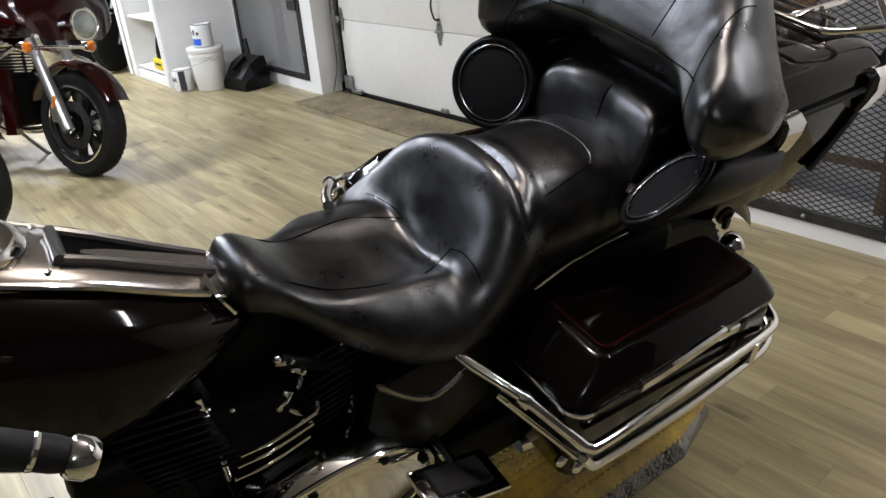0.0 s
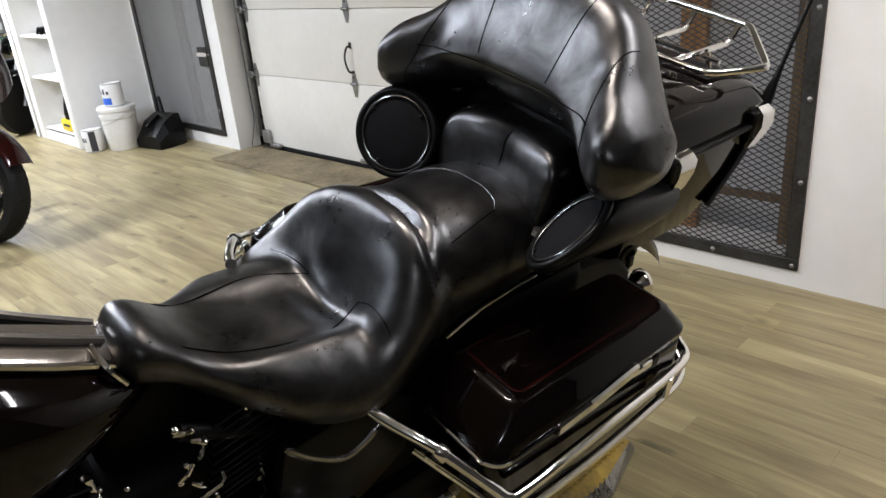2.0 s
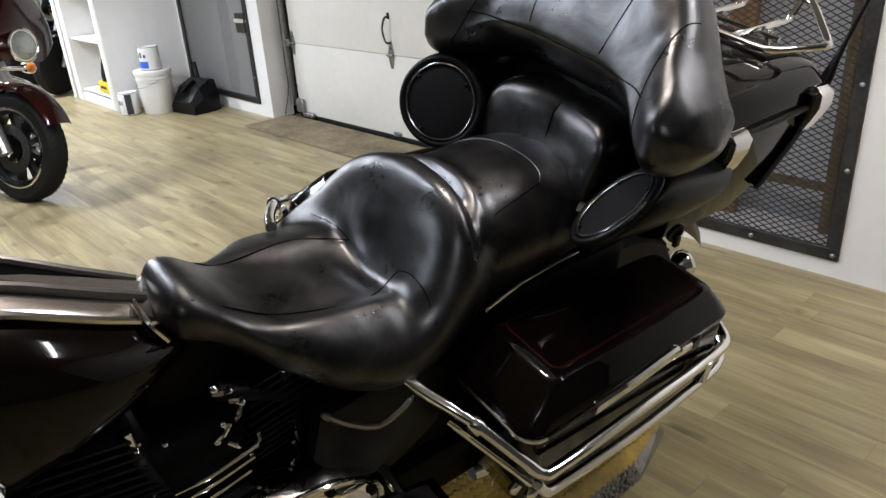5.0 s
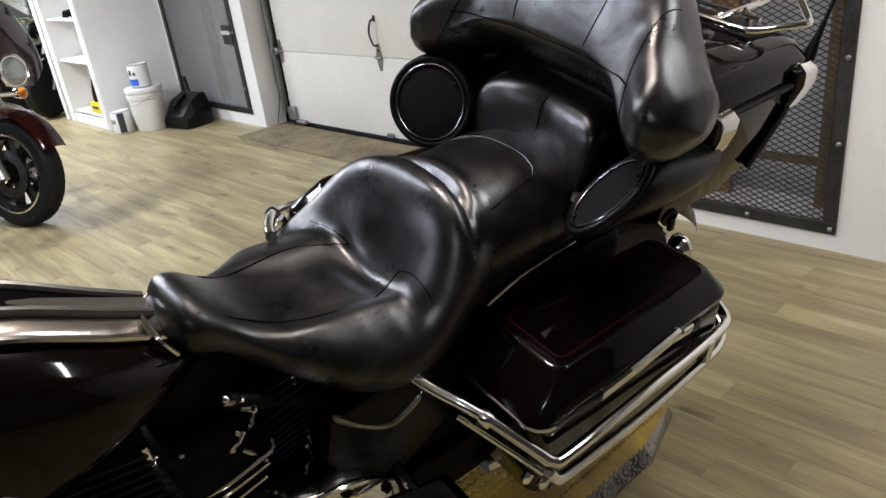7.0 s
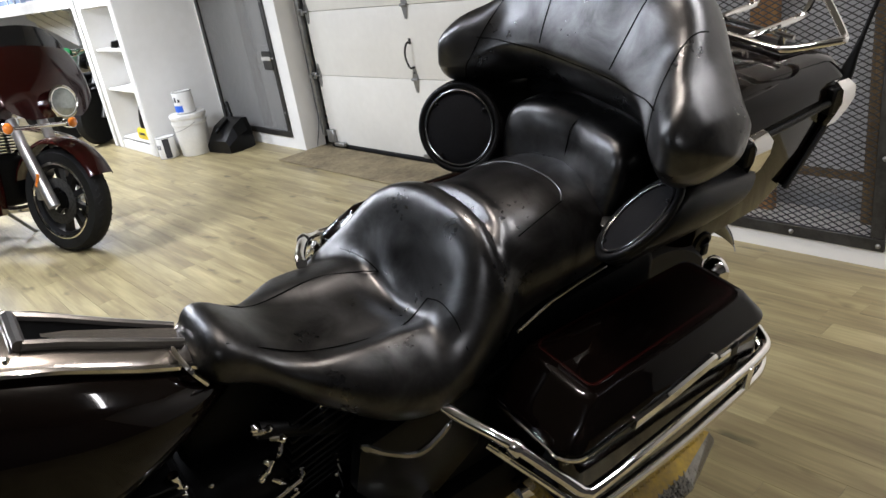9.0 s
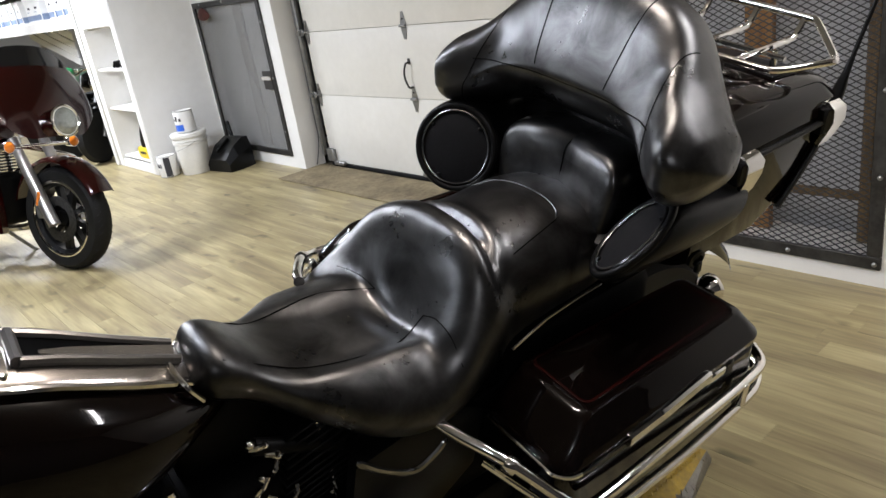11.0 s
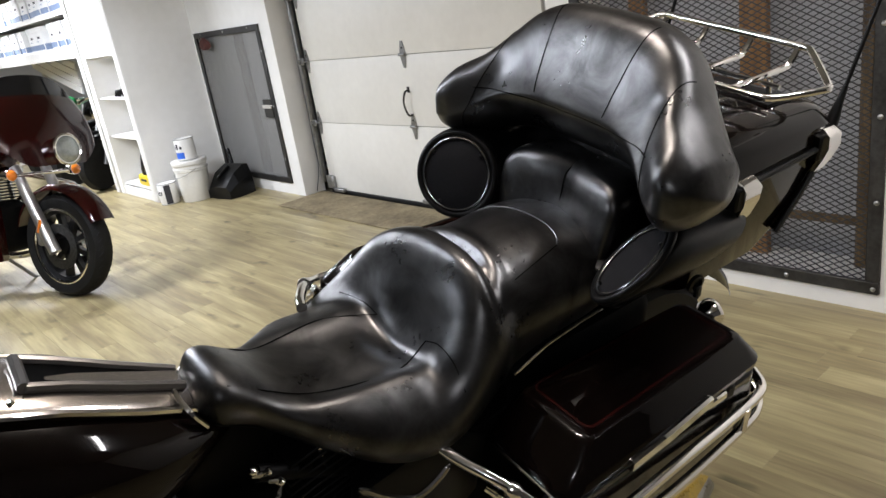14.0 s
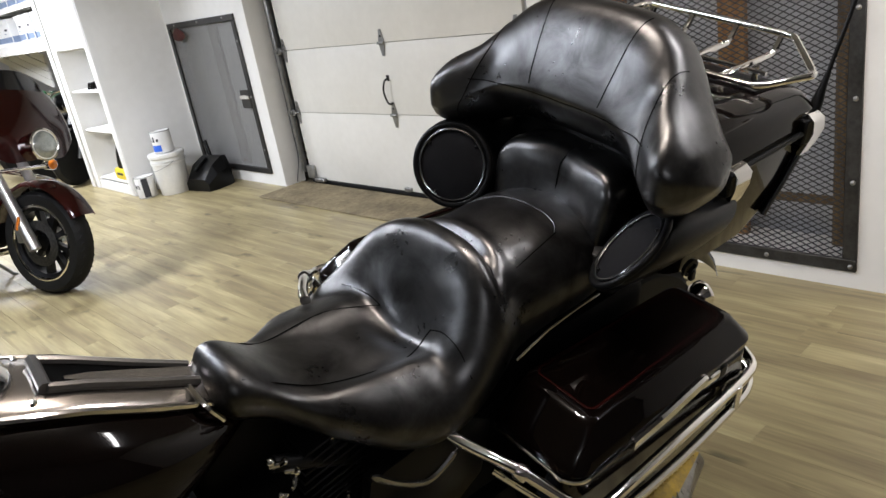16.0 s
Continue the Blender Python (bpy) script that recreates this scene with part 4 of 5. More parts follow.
def wheel(parent, c, r, w, rim_r, spokes, lean_x=(1, 0, 0)):
    m = axis(c, lean_x)
    prof = [(rim_r, -w * 0.42), (rim_r + 0.02, -w * 0.5), (r - 0.03, -w * 0.5), (r - 0.008, -w * 0.3), (r, 0), (r - 0.008, w * 0.3), (r - 0.03, w * 0.5), (rim_r + 0.02, w * 0.5), (rim_r, w * 0.42)]
    ty = part("tyre", lathe(prof + [(rim_r - 0.005, 0)], 56, m, True), RUBBER, parent, "black treaded tyre")
    part("rim", lathe([(rim_r + 0.012, -w * 0.45), (rim_r + 0.016, -w * 0.40), (rim_r - 0.012, -w * 0.28), (rim_r - 0.012, w * 0.28), (rim_r + 0.016, w * 0.40), (rim_r + 0.012, w * 0.45), (rim_r - 0.022, w * 0.3), (rim_r - 0.022, -w * 0.3)], 56, m, True), RIMDARK, ty, "dark cast wheel rim")
    for s in (-1, 1):
        part("rim_lip", tube([m @ Vector((math.cos(a) * (rim_r + 0.010), math.sin(a) * (rim_r + 0.010), s * w * 0.44)) for a in (2 * math.pi * k / 48 for k in range(48))], 0.011, 8, closed=True), CHROME, ty, "thin bright rim lip")
    for i in range(spokes):
        a = 2 * math.pi * i / spokes
        d, e = Vector((math.cos(a), math.sin(a), 0)), Vector((-math.sin(a), math.cos(a), 0))
        bm = loft([[m @ (d * q + e * x * ww + Vector((0, 0, z * 0.018))) for x, z in ((-1, -1), (1, -1), (1, 1), (-1, 1))] for q, ww in ((0.05, 0.022), (rim_r * 0.6, 0.016), (rim_r - 0.01, 0.024))])
        part("spoke", bm, SPOKEM, ty)
    part("hub", lathe([(0.05, -0.05), (0.055, -0.03), (0.055, 0.03), (0.05, 0.05)], 24, m), DARKBIKE, ty)
    for s in (-1, 1):
        part("brake_disc", lathe([(0.145, s * 0.060), (0.145, s * 0.066), (0.085, s * 0.066), (0.085, s * 0.060)], 40, m, True), DISCM, ty, "dark brake disc")
    # tread grooves as small raised blocks round the crown
    bm = bmesh.new()
    for i in range(48):
        a = 2 * math.pi * i / 48
        for s in (-1, 1):
            p = m @ Vector((math.cos(a) * (r - 0.004), math.sin(a) * (r - 0.004), s * w * 0.22))
            q = m @ Vector((math.cos(a + 0.07) * (r - 0.012), math.sin(a + 0.07) * (r - 0.012), s * w * 0.38))
            add_tube(bm, [p, q], 0.0035, 4)
    tagged(part("tread", bm, RUBBER, ty), kind="stuff")
    return ty


wheel(bike, (0, 0.36, 0.32), 0.32, 0.14, 0.20, 9)
wheel(bike, (0, -1.70, 0.32), 0.32, 0.12, 0.215, 9)
for sgn in (1, -1):
    part("side_cover", loft([[Vector((sgn * (0.17 + d), -0.62 + a, 0.60 + b)) for a, b in ((0.02, 0.10), (0.14, 0.115), (0.27, 0.10), (0.32, 0.06), (0.29, -0.08), (0.18, -0.15), (0.06, -0.12), (0.0, 0.0))] for d in (0.0, 0.028)] + [[Vector((sgn * 0.207, -0.62 + 0.16 + (a - 0.16) * 0.85, 0.60 - 0.01 + (b + 0.01) * 0.85)) for a, b in ((0.02, 0.10), (0.14, 0.115), (0.27, 0.10), (0.32, 0.06), (0.29, -0.08), (0.18, -0.15), (0.06, -0.12), (0.0, 0.0))]]), PLASTIC, bike, "glossy black side cover")
    # the side cover's curved highlight, built as a polished strip
    part("cover_glint", tube(spline([(sgn * 0.202, -0.60, 0.722), (sgn * 0.206, -0.546, 0.662), (sgn * 0.208, -0.484, 0.618), (sgn * 0.208, -0.433, 0.630), (sgn * 0.206, -0.40, 0.652)], 6), [0.003] + [0.008] * 23 + [0.003], 8), CHROME_DARK, bike, "polished strip modelled for the side cover's highlight below the seat")
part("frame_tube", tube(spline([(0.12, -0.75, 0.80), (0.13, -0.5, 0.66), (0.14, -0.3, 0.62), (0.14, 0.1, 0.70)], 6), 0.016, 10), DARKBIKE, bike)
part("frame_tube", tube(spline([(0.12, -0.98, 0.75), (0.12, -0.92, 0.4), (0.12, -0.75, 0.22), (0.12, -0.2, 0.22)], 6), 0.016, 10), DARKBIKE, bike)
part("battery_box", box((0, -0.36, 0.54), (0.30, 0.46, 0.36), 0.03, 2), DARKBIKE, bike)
# the next two near-black boxes stand in for shade under the seat
part("frame_fill", box((-0.04, -0.70, 0.76), (0.17, 0.34, 0.20), 0.03, 2), DARKBIKE, bike)
part("fender_fill", box((0, 0.02, 0.58), (0.34, 0.46, 0.36), 0.04, 2), DARKBIKE, bike)
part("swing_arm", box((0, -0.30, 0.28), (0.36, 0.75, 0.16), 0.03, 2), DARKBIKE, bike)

# --- tank with its dash console ---
TX = -0.02
TANK = [(-1.36, 0.06, 0.90, 1.0), (-1.33, 0.12, 0.84, 1.10), (-1.25, 0.165, 0.80, 1.145), (-1.12, 0.178, 0.72, 1.115), (-0.98, 0.172, 0.755, 1.042), (-0.88, 0.145, 0.80, 0.975), (-0.80, 0.105, 0.835, 0.925), (-0.74, 0.06, 0.845, 0.895), (-0.70, 0.03, 0.85, 0.875)]


def tank_ring(y):
    hw = lerp_table(y, [(q[0], q[1]) for q in TANK])
    lo = lerp_table(y, [(q[0], q[2]) for q in TANK])
    hi = lerp_table(y, [(q[0], q[3]) for q in TANK])
    out = []
    for k in range(48):
        a = 2 * math.pi * k / 48
        c, s = math.cos(a), math.sin(a)
        n = 2.3
        z0 = lo + (hi - lo) * 0.42
        z = z0 + (hi - z0 if s > 0 else z0 - lo) * math.copysign(abs(s) ** (2 / n), s)
        out.append(Vector((TX + hw * math.copysign(abs(c) ** (2 / n), c), y, z)))
    return out


tank = part("fuel_tank", loft([tank_ring(-1.36 + 0.66 * i / 40) for i in range(41)]), PAINT, bike, "glossy black fuel tank with a bronze sheen")


def tank_hi(y):
    return lerp_table(y, [(q[0], q[3]) for q in TANK])


def console_ring(y, hw, h, edge=0.012):
    z = tank_hi(y) - 0.004
    return [Vector((TX + a, y, b)) for a, b in ((-hw, z - 0.012), (-hw, z + h - 0.010), (-hw + edge, z + h), (0, z + h + 0.006), (hw - edge, z + h), (hw, z + h - 0.010), (hw, z - 0.012))]


con = part("console", loft([console_ring(y, w, h) for y, w, h in ((-1.30, 0.050, 0.012), (-1.22, 0.072, 0.014), (-1.10, 0.080, 0.015), (-0.98, 0.074, 0.017), (-0.88, 0.066, 0.020), (-0.80, 0.056, 0.024), (-0.785, 0.05, 0.014))]), CONSOLE, tank, "brushed silver tank console", angle=35)
for sgn in (1, -1):
    part("edge_trim", tube([Vector((TX + sgn * w, y, tank_hi(y) + 0.001)) for y, w in ((-1.24, 0.076), (-1.10, 0.086), (-0.98, 0.080), (-0.88, 0.072), (-0.795, 0.062))], 0.007, 8), CHROME, con, "chrome edge strip")
    part("inner_bar", tube([Vector((TX + sgn * w, y, tank_hi(y) + h)) for y, w, h in ((-1.012, 0.040, 0.024), (-0.96, 0.036, 0.026), (-0.88, 0.031, 0.029), (-0.80, 0.026, 0.030))], 0.0085, 8), CONSOLE_DARK, con, "grey raised bar")
part("inner_bar", tube([Vector((TX + x, -1.014, tank_hi(-1.014) + 0.024)) for x in (-0.042, 0, 0.042)], 0.010, 8), CONSOLE_DARK, con)
part("slot", loft([[Vector((TX + x, y, tank_hi(y) + h)) for x in (-w, w)] + [Vector((TX + x, y, tank_hi(y) + h - 0.01)) for x in (w, -w)] for y, w, h in ((-1.008, 0.032, 0.023), (-0.93, 0.029, 0.025), (-0.80, 0.020, 0.030))]), SLOTM, con, "black recessed slot", smooth=False)
part("insert", loft([[Vector((TX + x, y, tank_hi(y) + h)) for x in (-0.006 + q, 0.5 * w, w)] + [Vector((TX + x, y, tank_hi(y) + h - 0.01)) for x in (w, -0.006 + q)] for y, w, h, q in ((-0.985, 0.020, 0.026, 0.019), (-0.95, 0.024, 0.027, 0.006), (-0.88, 0.023, 0.031, -0.004), (-0.80, 0.018, 0.033, -0.010))]), CONSOLE, con, "bright metal insert", angle=30)
part("rear_clip", tube(spline([Vector((TX - 0.05, -0.79, tank_hi(-0.79) + 0.006)), Vector((TX - 0.03, -0.783, tank_hi(-0.79) + 0.028)), Vector((TX + 0.03, -0.783, tank_hi(-0.79) + 0.028)), Vector((TX + 0.05, -0.79, tank_hi(-0.79) + 0.006))], 6), 0.006, 8), CHROME, con)
part("filler_door", lathe([(0.062, 0), (0.064, 0.010), (0.058, 0.022), (0.040, 0.034), (0.018, 0.040), (0.001, 0.041)], 36, axis((TX, -1.108, tank_hi(-1.108) + 0.008), (0, 0.45, 1))), CHROME, con, "domed chrome filler cap")
for x, y in ((0.062, -1.035), (-0.062, -1.035), (0.055, -1.22)):
    part("screw", lathe([(0.006, 0), (0.005, 0.003), (0.001, 0.004)], 10, axis((TX + x, y, tank_hi(y) + 0.012), (0, 0.3, 1))), CHROME, con)

# --- handlebar with the left grip ---
for sgn in (1, -1):
    hb = part("handlebar", tube(spline([(sgn * 0.05, -1.42, 1.13), (sgn * 0.18, -1.42, 1.16), (sgn * 0.32, -1.36, 1.20), (sgn * 0.378, -1.26, 1.235), (sgn * 0.395, -1.18, 1.205)], 8), 0.0125, 12), CHROME, bike, "chrome handlebar")
    g0, g1 = Vector((sgn * 0.390, -1.195, 1.215)), Vector((sgn * 0.425, -1.075, 1.135))
    d = (g1 - g0)
    part("grip", lathe([(0.017, 0), (0.021, 0.004), (0.020, 0.03), (0.020, d.length - 0.012), (0.018, d.length)], 18, axis(g0, d)), RUBBER, hb, "black rubber grip")
    for k in range(3):
        part("grip_band", lathe([(0.0208, 0), (0.0218, 0.002), (0.0208, 0.006)], 18, axis(g0 + d * (0.2 + 0.28 * k), d)), CHROME, hb)
    part("grip_end", lathe([(0.021, 0), (0.024, 0.004), (0.024, 0.022), (0.020, 0.030), (0.001, 0.031)], 18, axis(g1, d)), CHROME, hb, "chrome grip end cap")
    part("lever", tube(spline([(sgn * 0.34, -1.36, 1.20), (sgn * 0.40, -1.30, 1.16), (sgn * 0.44, -1.19, 1.13), (sgn * 0.455, -1.10, 1.11)], 6), [0.009] * 3 + [0.006] * 16, 8), CHROME, hb, "chrome hand lever")

# --- steering head and front fork ---
neck = part("steering_head", tube([(0, -1.26, 0.70), (0, -1.36, 0.90), (0, -1.415, 1.10)], 0.032, 16), DARKBIKE, bike)
part("frame_backbone", tube(spline([(0, -0.72, 0.80), (0, -1.0, 0.82), (0, -1.28, 0.84), (0, -1.37, 0.93)], 6), 0.026, 12), DARKBIKE, bike)
for z, y in ((0.93, -1.385), (1.115, -1.425)):
    part("fork_clamp", box((0, y, z), (0.28, 0.09, 0.035), 0.012, 2, (18, 0, 0)), DARKBIKE, neck)
part("riser", box((0, -1.425, 1.135), (0.13, 0.035, 0.03), 0.010, 2), CHROME, neck)
for sgn in (1, -1):
    part("fork_leg", tube([(sgn * 0.115, -1.70, 0.30), (sgn * 0.115, -1.615, 0.55), (sgn * 0.115, -1.425, 1.13)], [0.032, 0.030, 0.022], 16), STEEL, bike, "alloy fork leg")
part("axle", tube([(-0.14, -1.70, 0.32), (0.14, -1.70, 0.32)], 0.014, 12), STEEL, bike)

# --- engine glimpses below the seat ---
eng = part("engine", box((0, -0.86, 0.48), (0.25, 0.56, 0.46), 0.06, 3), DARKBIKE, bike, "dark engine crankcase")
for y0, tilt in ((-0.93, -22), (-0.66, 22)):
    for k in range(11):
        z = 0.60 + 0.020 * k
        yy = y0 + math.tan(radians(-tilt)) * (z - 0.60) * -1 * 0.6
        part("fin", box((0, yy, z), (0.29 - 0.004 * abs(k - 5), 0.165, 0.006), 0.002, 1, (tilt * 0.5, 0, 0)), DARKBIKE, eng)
    part("pushrod_tube", tube([(0.13, y0 + 0.05, 0.48), (0.12, y0 + 0.03, 0.80)], 0.010, 10), CHROME, eng, "chrome pushrod tube")
pc = part("primary_cover", loft([[Vector((0.155 + d, -0.70 + 0.20 * s * math.cos(a) * (1.25 if math.cos(a) < 0 else 1), 0.455 + 0.125 * s * math.sin(a))) for a in (2 * math.pi * k / 36 for k in range(36))] for d, s in ((0.0, 1.0), (0.07, 1.0), (0.088, 0.95), (0.095, 0.85), (0.10, 0.5), (0.101, 0.05))]), CHROME, eng, "polished primary cover")
part("cover_rim", tube([(0.243, -0.70 + 0.20 * math.cos(a) * (1.25 if math.cos(a) < 0 else 1), 0.455 + 0.125 * math.sin(a)) for a in (2 * math.pi * k / 36 for k in range(36))], 0.007, 8, closed=True), CHROME, pc)
for k in range(8):
    a = 2 * math.pi * k / 8 + 0.3
    part("screw", lathe([(0.010, 0), (0.010, 0.008), (0.006, 0.010), (0.001, 0.010)], 10, axis((0.246, -0.70 + 0.185 * math.cos(a) * (1.25 if math.cos(a) < 0 else 1), 0.455 + 0.112 * math.sin(a)), (1, 0, 0))), DARKBIKE, pc)
fb = part("footboard", box((0.33, -0.49, 0.485), (0.11, 0.20, 0.014), 0.006, 2, (-18, 0, 0)), CHROME, bike, "chrome passenger footboard")
part("board_rubber", box((0.325, -0.487, 0.494), (0.07, 0.14, 0.010), 0.004, 1, (-18, 0, 0)), RUBBER, fb)
part("board_hinge", tube([(0.17, -0.47, 0.47), (0.29, -0.48, 0.48)], 0.013, 10), CHROME, fb)
for y, z, r in ((-0.759, 0.836, 0.013), (-0.734, 0.817, 0.010), (-0.718, 0.780, 0.013), (-0.755, 0.745, 0.010), (-0.771, 0.710, 0.011), (-0.739, 0.681, 0.009), (-0.701, 0.664, 0.008), (-0.634, 0.612, 0.009), (-0.717, 0.635, 0.008), (-0.852, 0.760, 0.008), (-0.889, 0.787, 0.007)):
    part("valve_fitting", lathe([(r * 0.5, 0), (r * 0.75, r * 0.4), (r * 0.7, r), (r * 0.3, r * 1.4), (0.001, r * 1.45)], 6, axis((0.142, y, z), (1, -0.2, 0.5))), CHROME, eng, "chrome engine fitting")
for a, b in (((-0.765, 0.830), (-0.735, 0.822)), ((-0.74, 0.80), (-0.715, 0.785)), ((-0.775, 0.715), (-0.745, 0.745)), ((-0.755, 0.700), (-0.735, 0.675)), ((-0.735, 0.745), (-0.722, 0.775)), ((-0.705, 0.660), (-0.698, 0.69))):
    part("linkage", tube([(0.150, *a), (0.156, (a[0] + b[0]) / 2, (a[1] + b[1]) / 2 + 0.004), (0.150, *b)], [0.004, 0.0055, 0.004], 8), CHROME, eng, "chrome linkage rod")
for y, z in ((-0.80, 0.668), (-0.81, 0.642), (-0.82, 0.610)):
    part("chrome_tube", tube(spline([(0.16, y - 0.06, z - 0.02), (0.175, y, z), (0.17, y + 0.09, z + 0.015)], 6), 0.0036, 8), CHROME, eng)
for sgn in (1, -1):
    mf = part("muffler", lathe([(0.028, 0), (0.042, 0.06), (0.045, 0.1), (0.045, 0.62), (0.040, 0.66), (0.030, 0.66), (0.028, 0.60)], 24, axis((sgn * 0.20, -0.22, 0.26), (0, 1, 0.03))), CHROME, bike, "chrome muffler")
part("side_stand", tube([(0.12, -0.75, 0.20), (0.24, -0.80, 0.06), (0.27, -0.78, 0.012)], 0.013, 10), STEEL, bike, "steel side stand")

# --- low yellow tread-plate platform under the motorcycle ---
PYAW, PORG, DECK = -2.0, (-1.10, 1.29), 0.158


def platform_pt(x, y, z):
    c, s = math.cos(radians(PYAW)), math.sin(radians(PYAW))
    return Vector((PORG[0] + c * x - s * y, PORG[1] + s * x + c * y, z))


stand = thing("lift_platform", pose(0, 0, 0), "low yellow-painted tread-plate motorcycle platform with bare worn edges", "platform")
OUT = [(0.375, -0.34), (0.375, 0.30), (0.325, 0.51), (-0.40, 0.51), (-0.40, -0.34)]
FRONT = [(0.30, -1.72), (0.30, -0.344), (-0.36, -0.344), (-0.36, -1.72)]
SKIRT = [(0.40, -0.34), (0.40, 0.30), (0.332, 0.525), (-0.42, 0.525), (-0.42, -0.34)]
INNER = [(0.25, -0.34), (0.25, 0.28), (0.23, 0.34), (-0.36, 0.34), (-0.36, -0.34)]
# front deck is black in place of the shade beneath the engine
part("deck_front", loft([[platform_pt(x, y, z) for x, y in FRONT] for z in (0.004, 0.050)]), RUBBER, stand, "front deck, blackened for the shade under the motorcycle", smooth=False)
part("deck", loft([[platform_pt(x, y, 0.004) for x, y in OUT], [platform_pt(x, y, 0.050) for x, y in OUT], [platform_pt(x, y, DECK) for x, y in INNER]]), YELLOW, stand, "worn yellow painted deck", smooth=False)
part("ramp_skirt", loft([[platform_pt(x, y, 0.002) for x, y in SKIRT], [platform_pt(x, y, 0.016) for x, y in SKIRT], [platform_pt(x, y, 0.049) for x, y in OUT]], caps=False), PLATE, stand, "bare tread-plate side ramp", smooth=False)
bm = bmesh.new()
for i in range(64):
    for j in range(0, 12):
        y = -0.33 + 0.80 * i / 64
        x = 0.04 + 0.027 * j
        a = 45 if (i + j) % 2 else -45
        c = platform_pt(x, y, min(DECK + 0.0005 - (DECK - 0.05) * max(0.0, (x - 0.25) / 0.125), DECK + 0.0005 - (DECK - 0.05) * max(0.0, (y - 0.30) / 0.21)))
        d = Vector((math.cos(radians(a + PYAW)), math.sin(radians(a + PYAW)), 0))
        add_tube(bm, [c - d * 0.010, c, c + d * 0.010], [0.001, 0.0035, 0.001], 4)
tagged(part("tread_lug", bm, YELLOW, stand), kind="stuff")
bm = bmesh.new()
for i in range(64):
    for j in range(4):
        y = -0.33 + 0.80 * i / 64
        f = (j + 0.5) / 4
        c = platform_pt(0.375 + 0.025 * f, y, 0.051 - 0.034 * f)
        if y > 0.30:
            continue
        a = 45 if (i + j) % 2 else -45
        d = (platform_pt(1, 0, 0) - platform_pt(0, 0, 0)) * math.cos(radians(a)) + (platform_pt(0, 1, 0) - platform_pt(0, 0, 0)) * math.sin(radians(a))
        d.z = -1.36 * math.cos(radians(a))
        add_tube(bm, [c - d * 0.010, c, c + d * 0.010], [0.001, 0.0035, 0.001], 4)
tagged(part("tread_lug", bm, PLATE, stand), kind="stuff")


FORKM = mat("polished_fork_alloy", (0.55, 0.53, 0.50), 0.3, 0.9, var=0.15, scale=20)
# ---------------- second motorcycle: maroon tourer with a batwing fairing ----------------
def far_bike(m, paint, label, full=True):
    b = thing("motorcycle", m, label, "motorcycle", "parked motorcycles")
    # x to its left, y to its rear, z up; origin under the front axle
    wheel(b, (0, 0, 0.33), 0.33, 0.13, 0.225, 9)
    rings = []
    for i in range(19):
        a = radians(24 + 7.6 * i)
        rings.append([Vector((0.085 * math.sin(t), (0.36 + 0.035 * math.cos(t)) * -math.cos(a), 0.33 + (0.36 + 0.035 * math.cos(t)) * math.sin(a))) for t in (radians(-95 + 19 * k) for k in range(11))])
    part("front_fender", loft(rings, closed=False), paint, b)
    for s in (1, -1):
        fk = part("fork_leg", tube([(s * 0.105, 0.0, 0.30), (s * 0.105, 0.10, 0.52), (s * 0.105, 0.24, 0.84)], [0.036, 0.036, 0.030], 16), FORKM, b, "brushed alloy fork leg")
        part("reflector", box((s * 0.137, 0.065, 0.47), (0.008, 0.022, 0.09), 0.003, 1, (24, 0, 0)), AMBER, fk, "amber reflector")
        part("caliper", box((s * 0.085, 0.10, 0.40), (0.05, 0.09, 0.12), 0.015, 2), STEEL, fk)
        part("crash_bar", tube(spline([(s * 0.10, 0.42, 0.78), (s * 0.22, 0.36, 0.74), (s * 0.36, 0.30, 0.68), (s * 0.40, 0.30, 0.58), (s * 0.38, 0.34, 0.42), (s * 0.26, 0.40, 0.30), (s * 0.12, 0.44, 0.26)], 7), 0.016, 10), CHROME, b, "chrome engine guard")
        lamp = part("turn_signal", lathe([(0.012, -0.06), (0.030, -0.05), (0.036, -0.01), (0.036, 0.012), (0.001, 0.013)], 18, axis((s * 0.225, 0.12, 0.795), (0, -1, 0))), CHROME, b, "chrome turn signal")
        part("signal_lens", lathe([(0.034, 0), (0.028, 0.012), (0.012, 0.02), (0.001, 0.021)], 18, axis((s * 0.225, 0.108, 0.795), (0, -1, 0))), AMBER, lamp)
    part("lamp_bar", tube([(-0.24, 0.13, 0.79), (0.24, 0.13, 0.79)], 0.012, 10), CHROME, b)
    hl = part("headlamp", lathe([(0.07, -0.09), (0.09, -0.03), (0.097, 0.0), (0.100, 0.008), (0.092, 0.014), (0.088, 0.010)], 32, axis((0, -0.12, 0.925), (0, -1, 0.04))), CHROME, b, "round chrome headlamp")
    part("lens", lathe([(0.088, 0.006), (0.07, 0.018), (0.04, 0.026), (0.001, 0.028)], 32, axis((0, -0.12, 0.925), (0, -1, 0.04))), LENS, hl, "clear headlamp glass")
    # batwing fairing
    rings = []
    for i in range(33):
        u = -1 + 2 * i / 32
        a = abs(u)
        x = 0.45 * u
        top = 1.27 - 0.05 * a ** 2 - 0.12 * sstep(0.75, 1, a)
        bot = 0.84 - 0.02 * a + 0.16 * sstep(0.35, 0.95, a)
        yf = -0.09 + 0.16 * a ** 2 + 0.12 * sstep(0.7, 1, a)
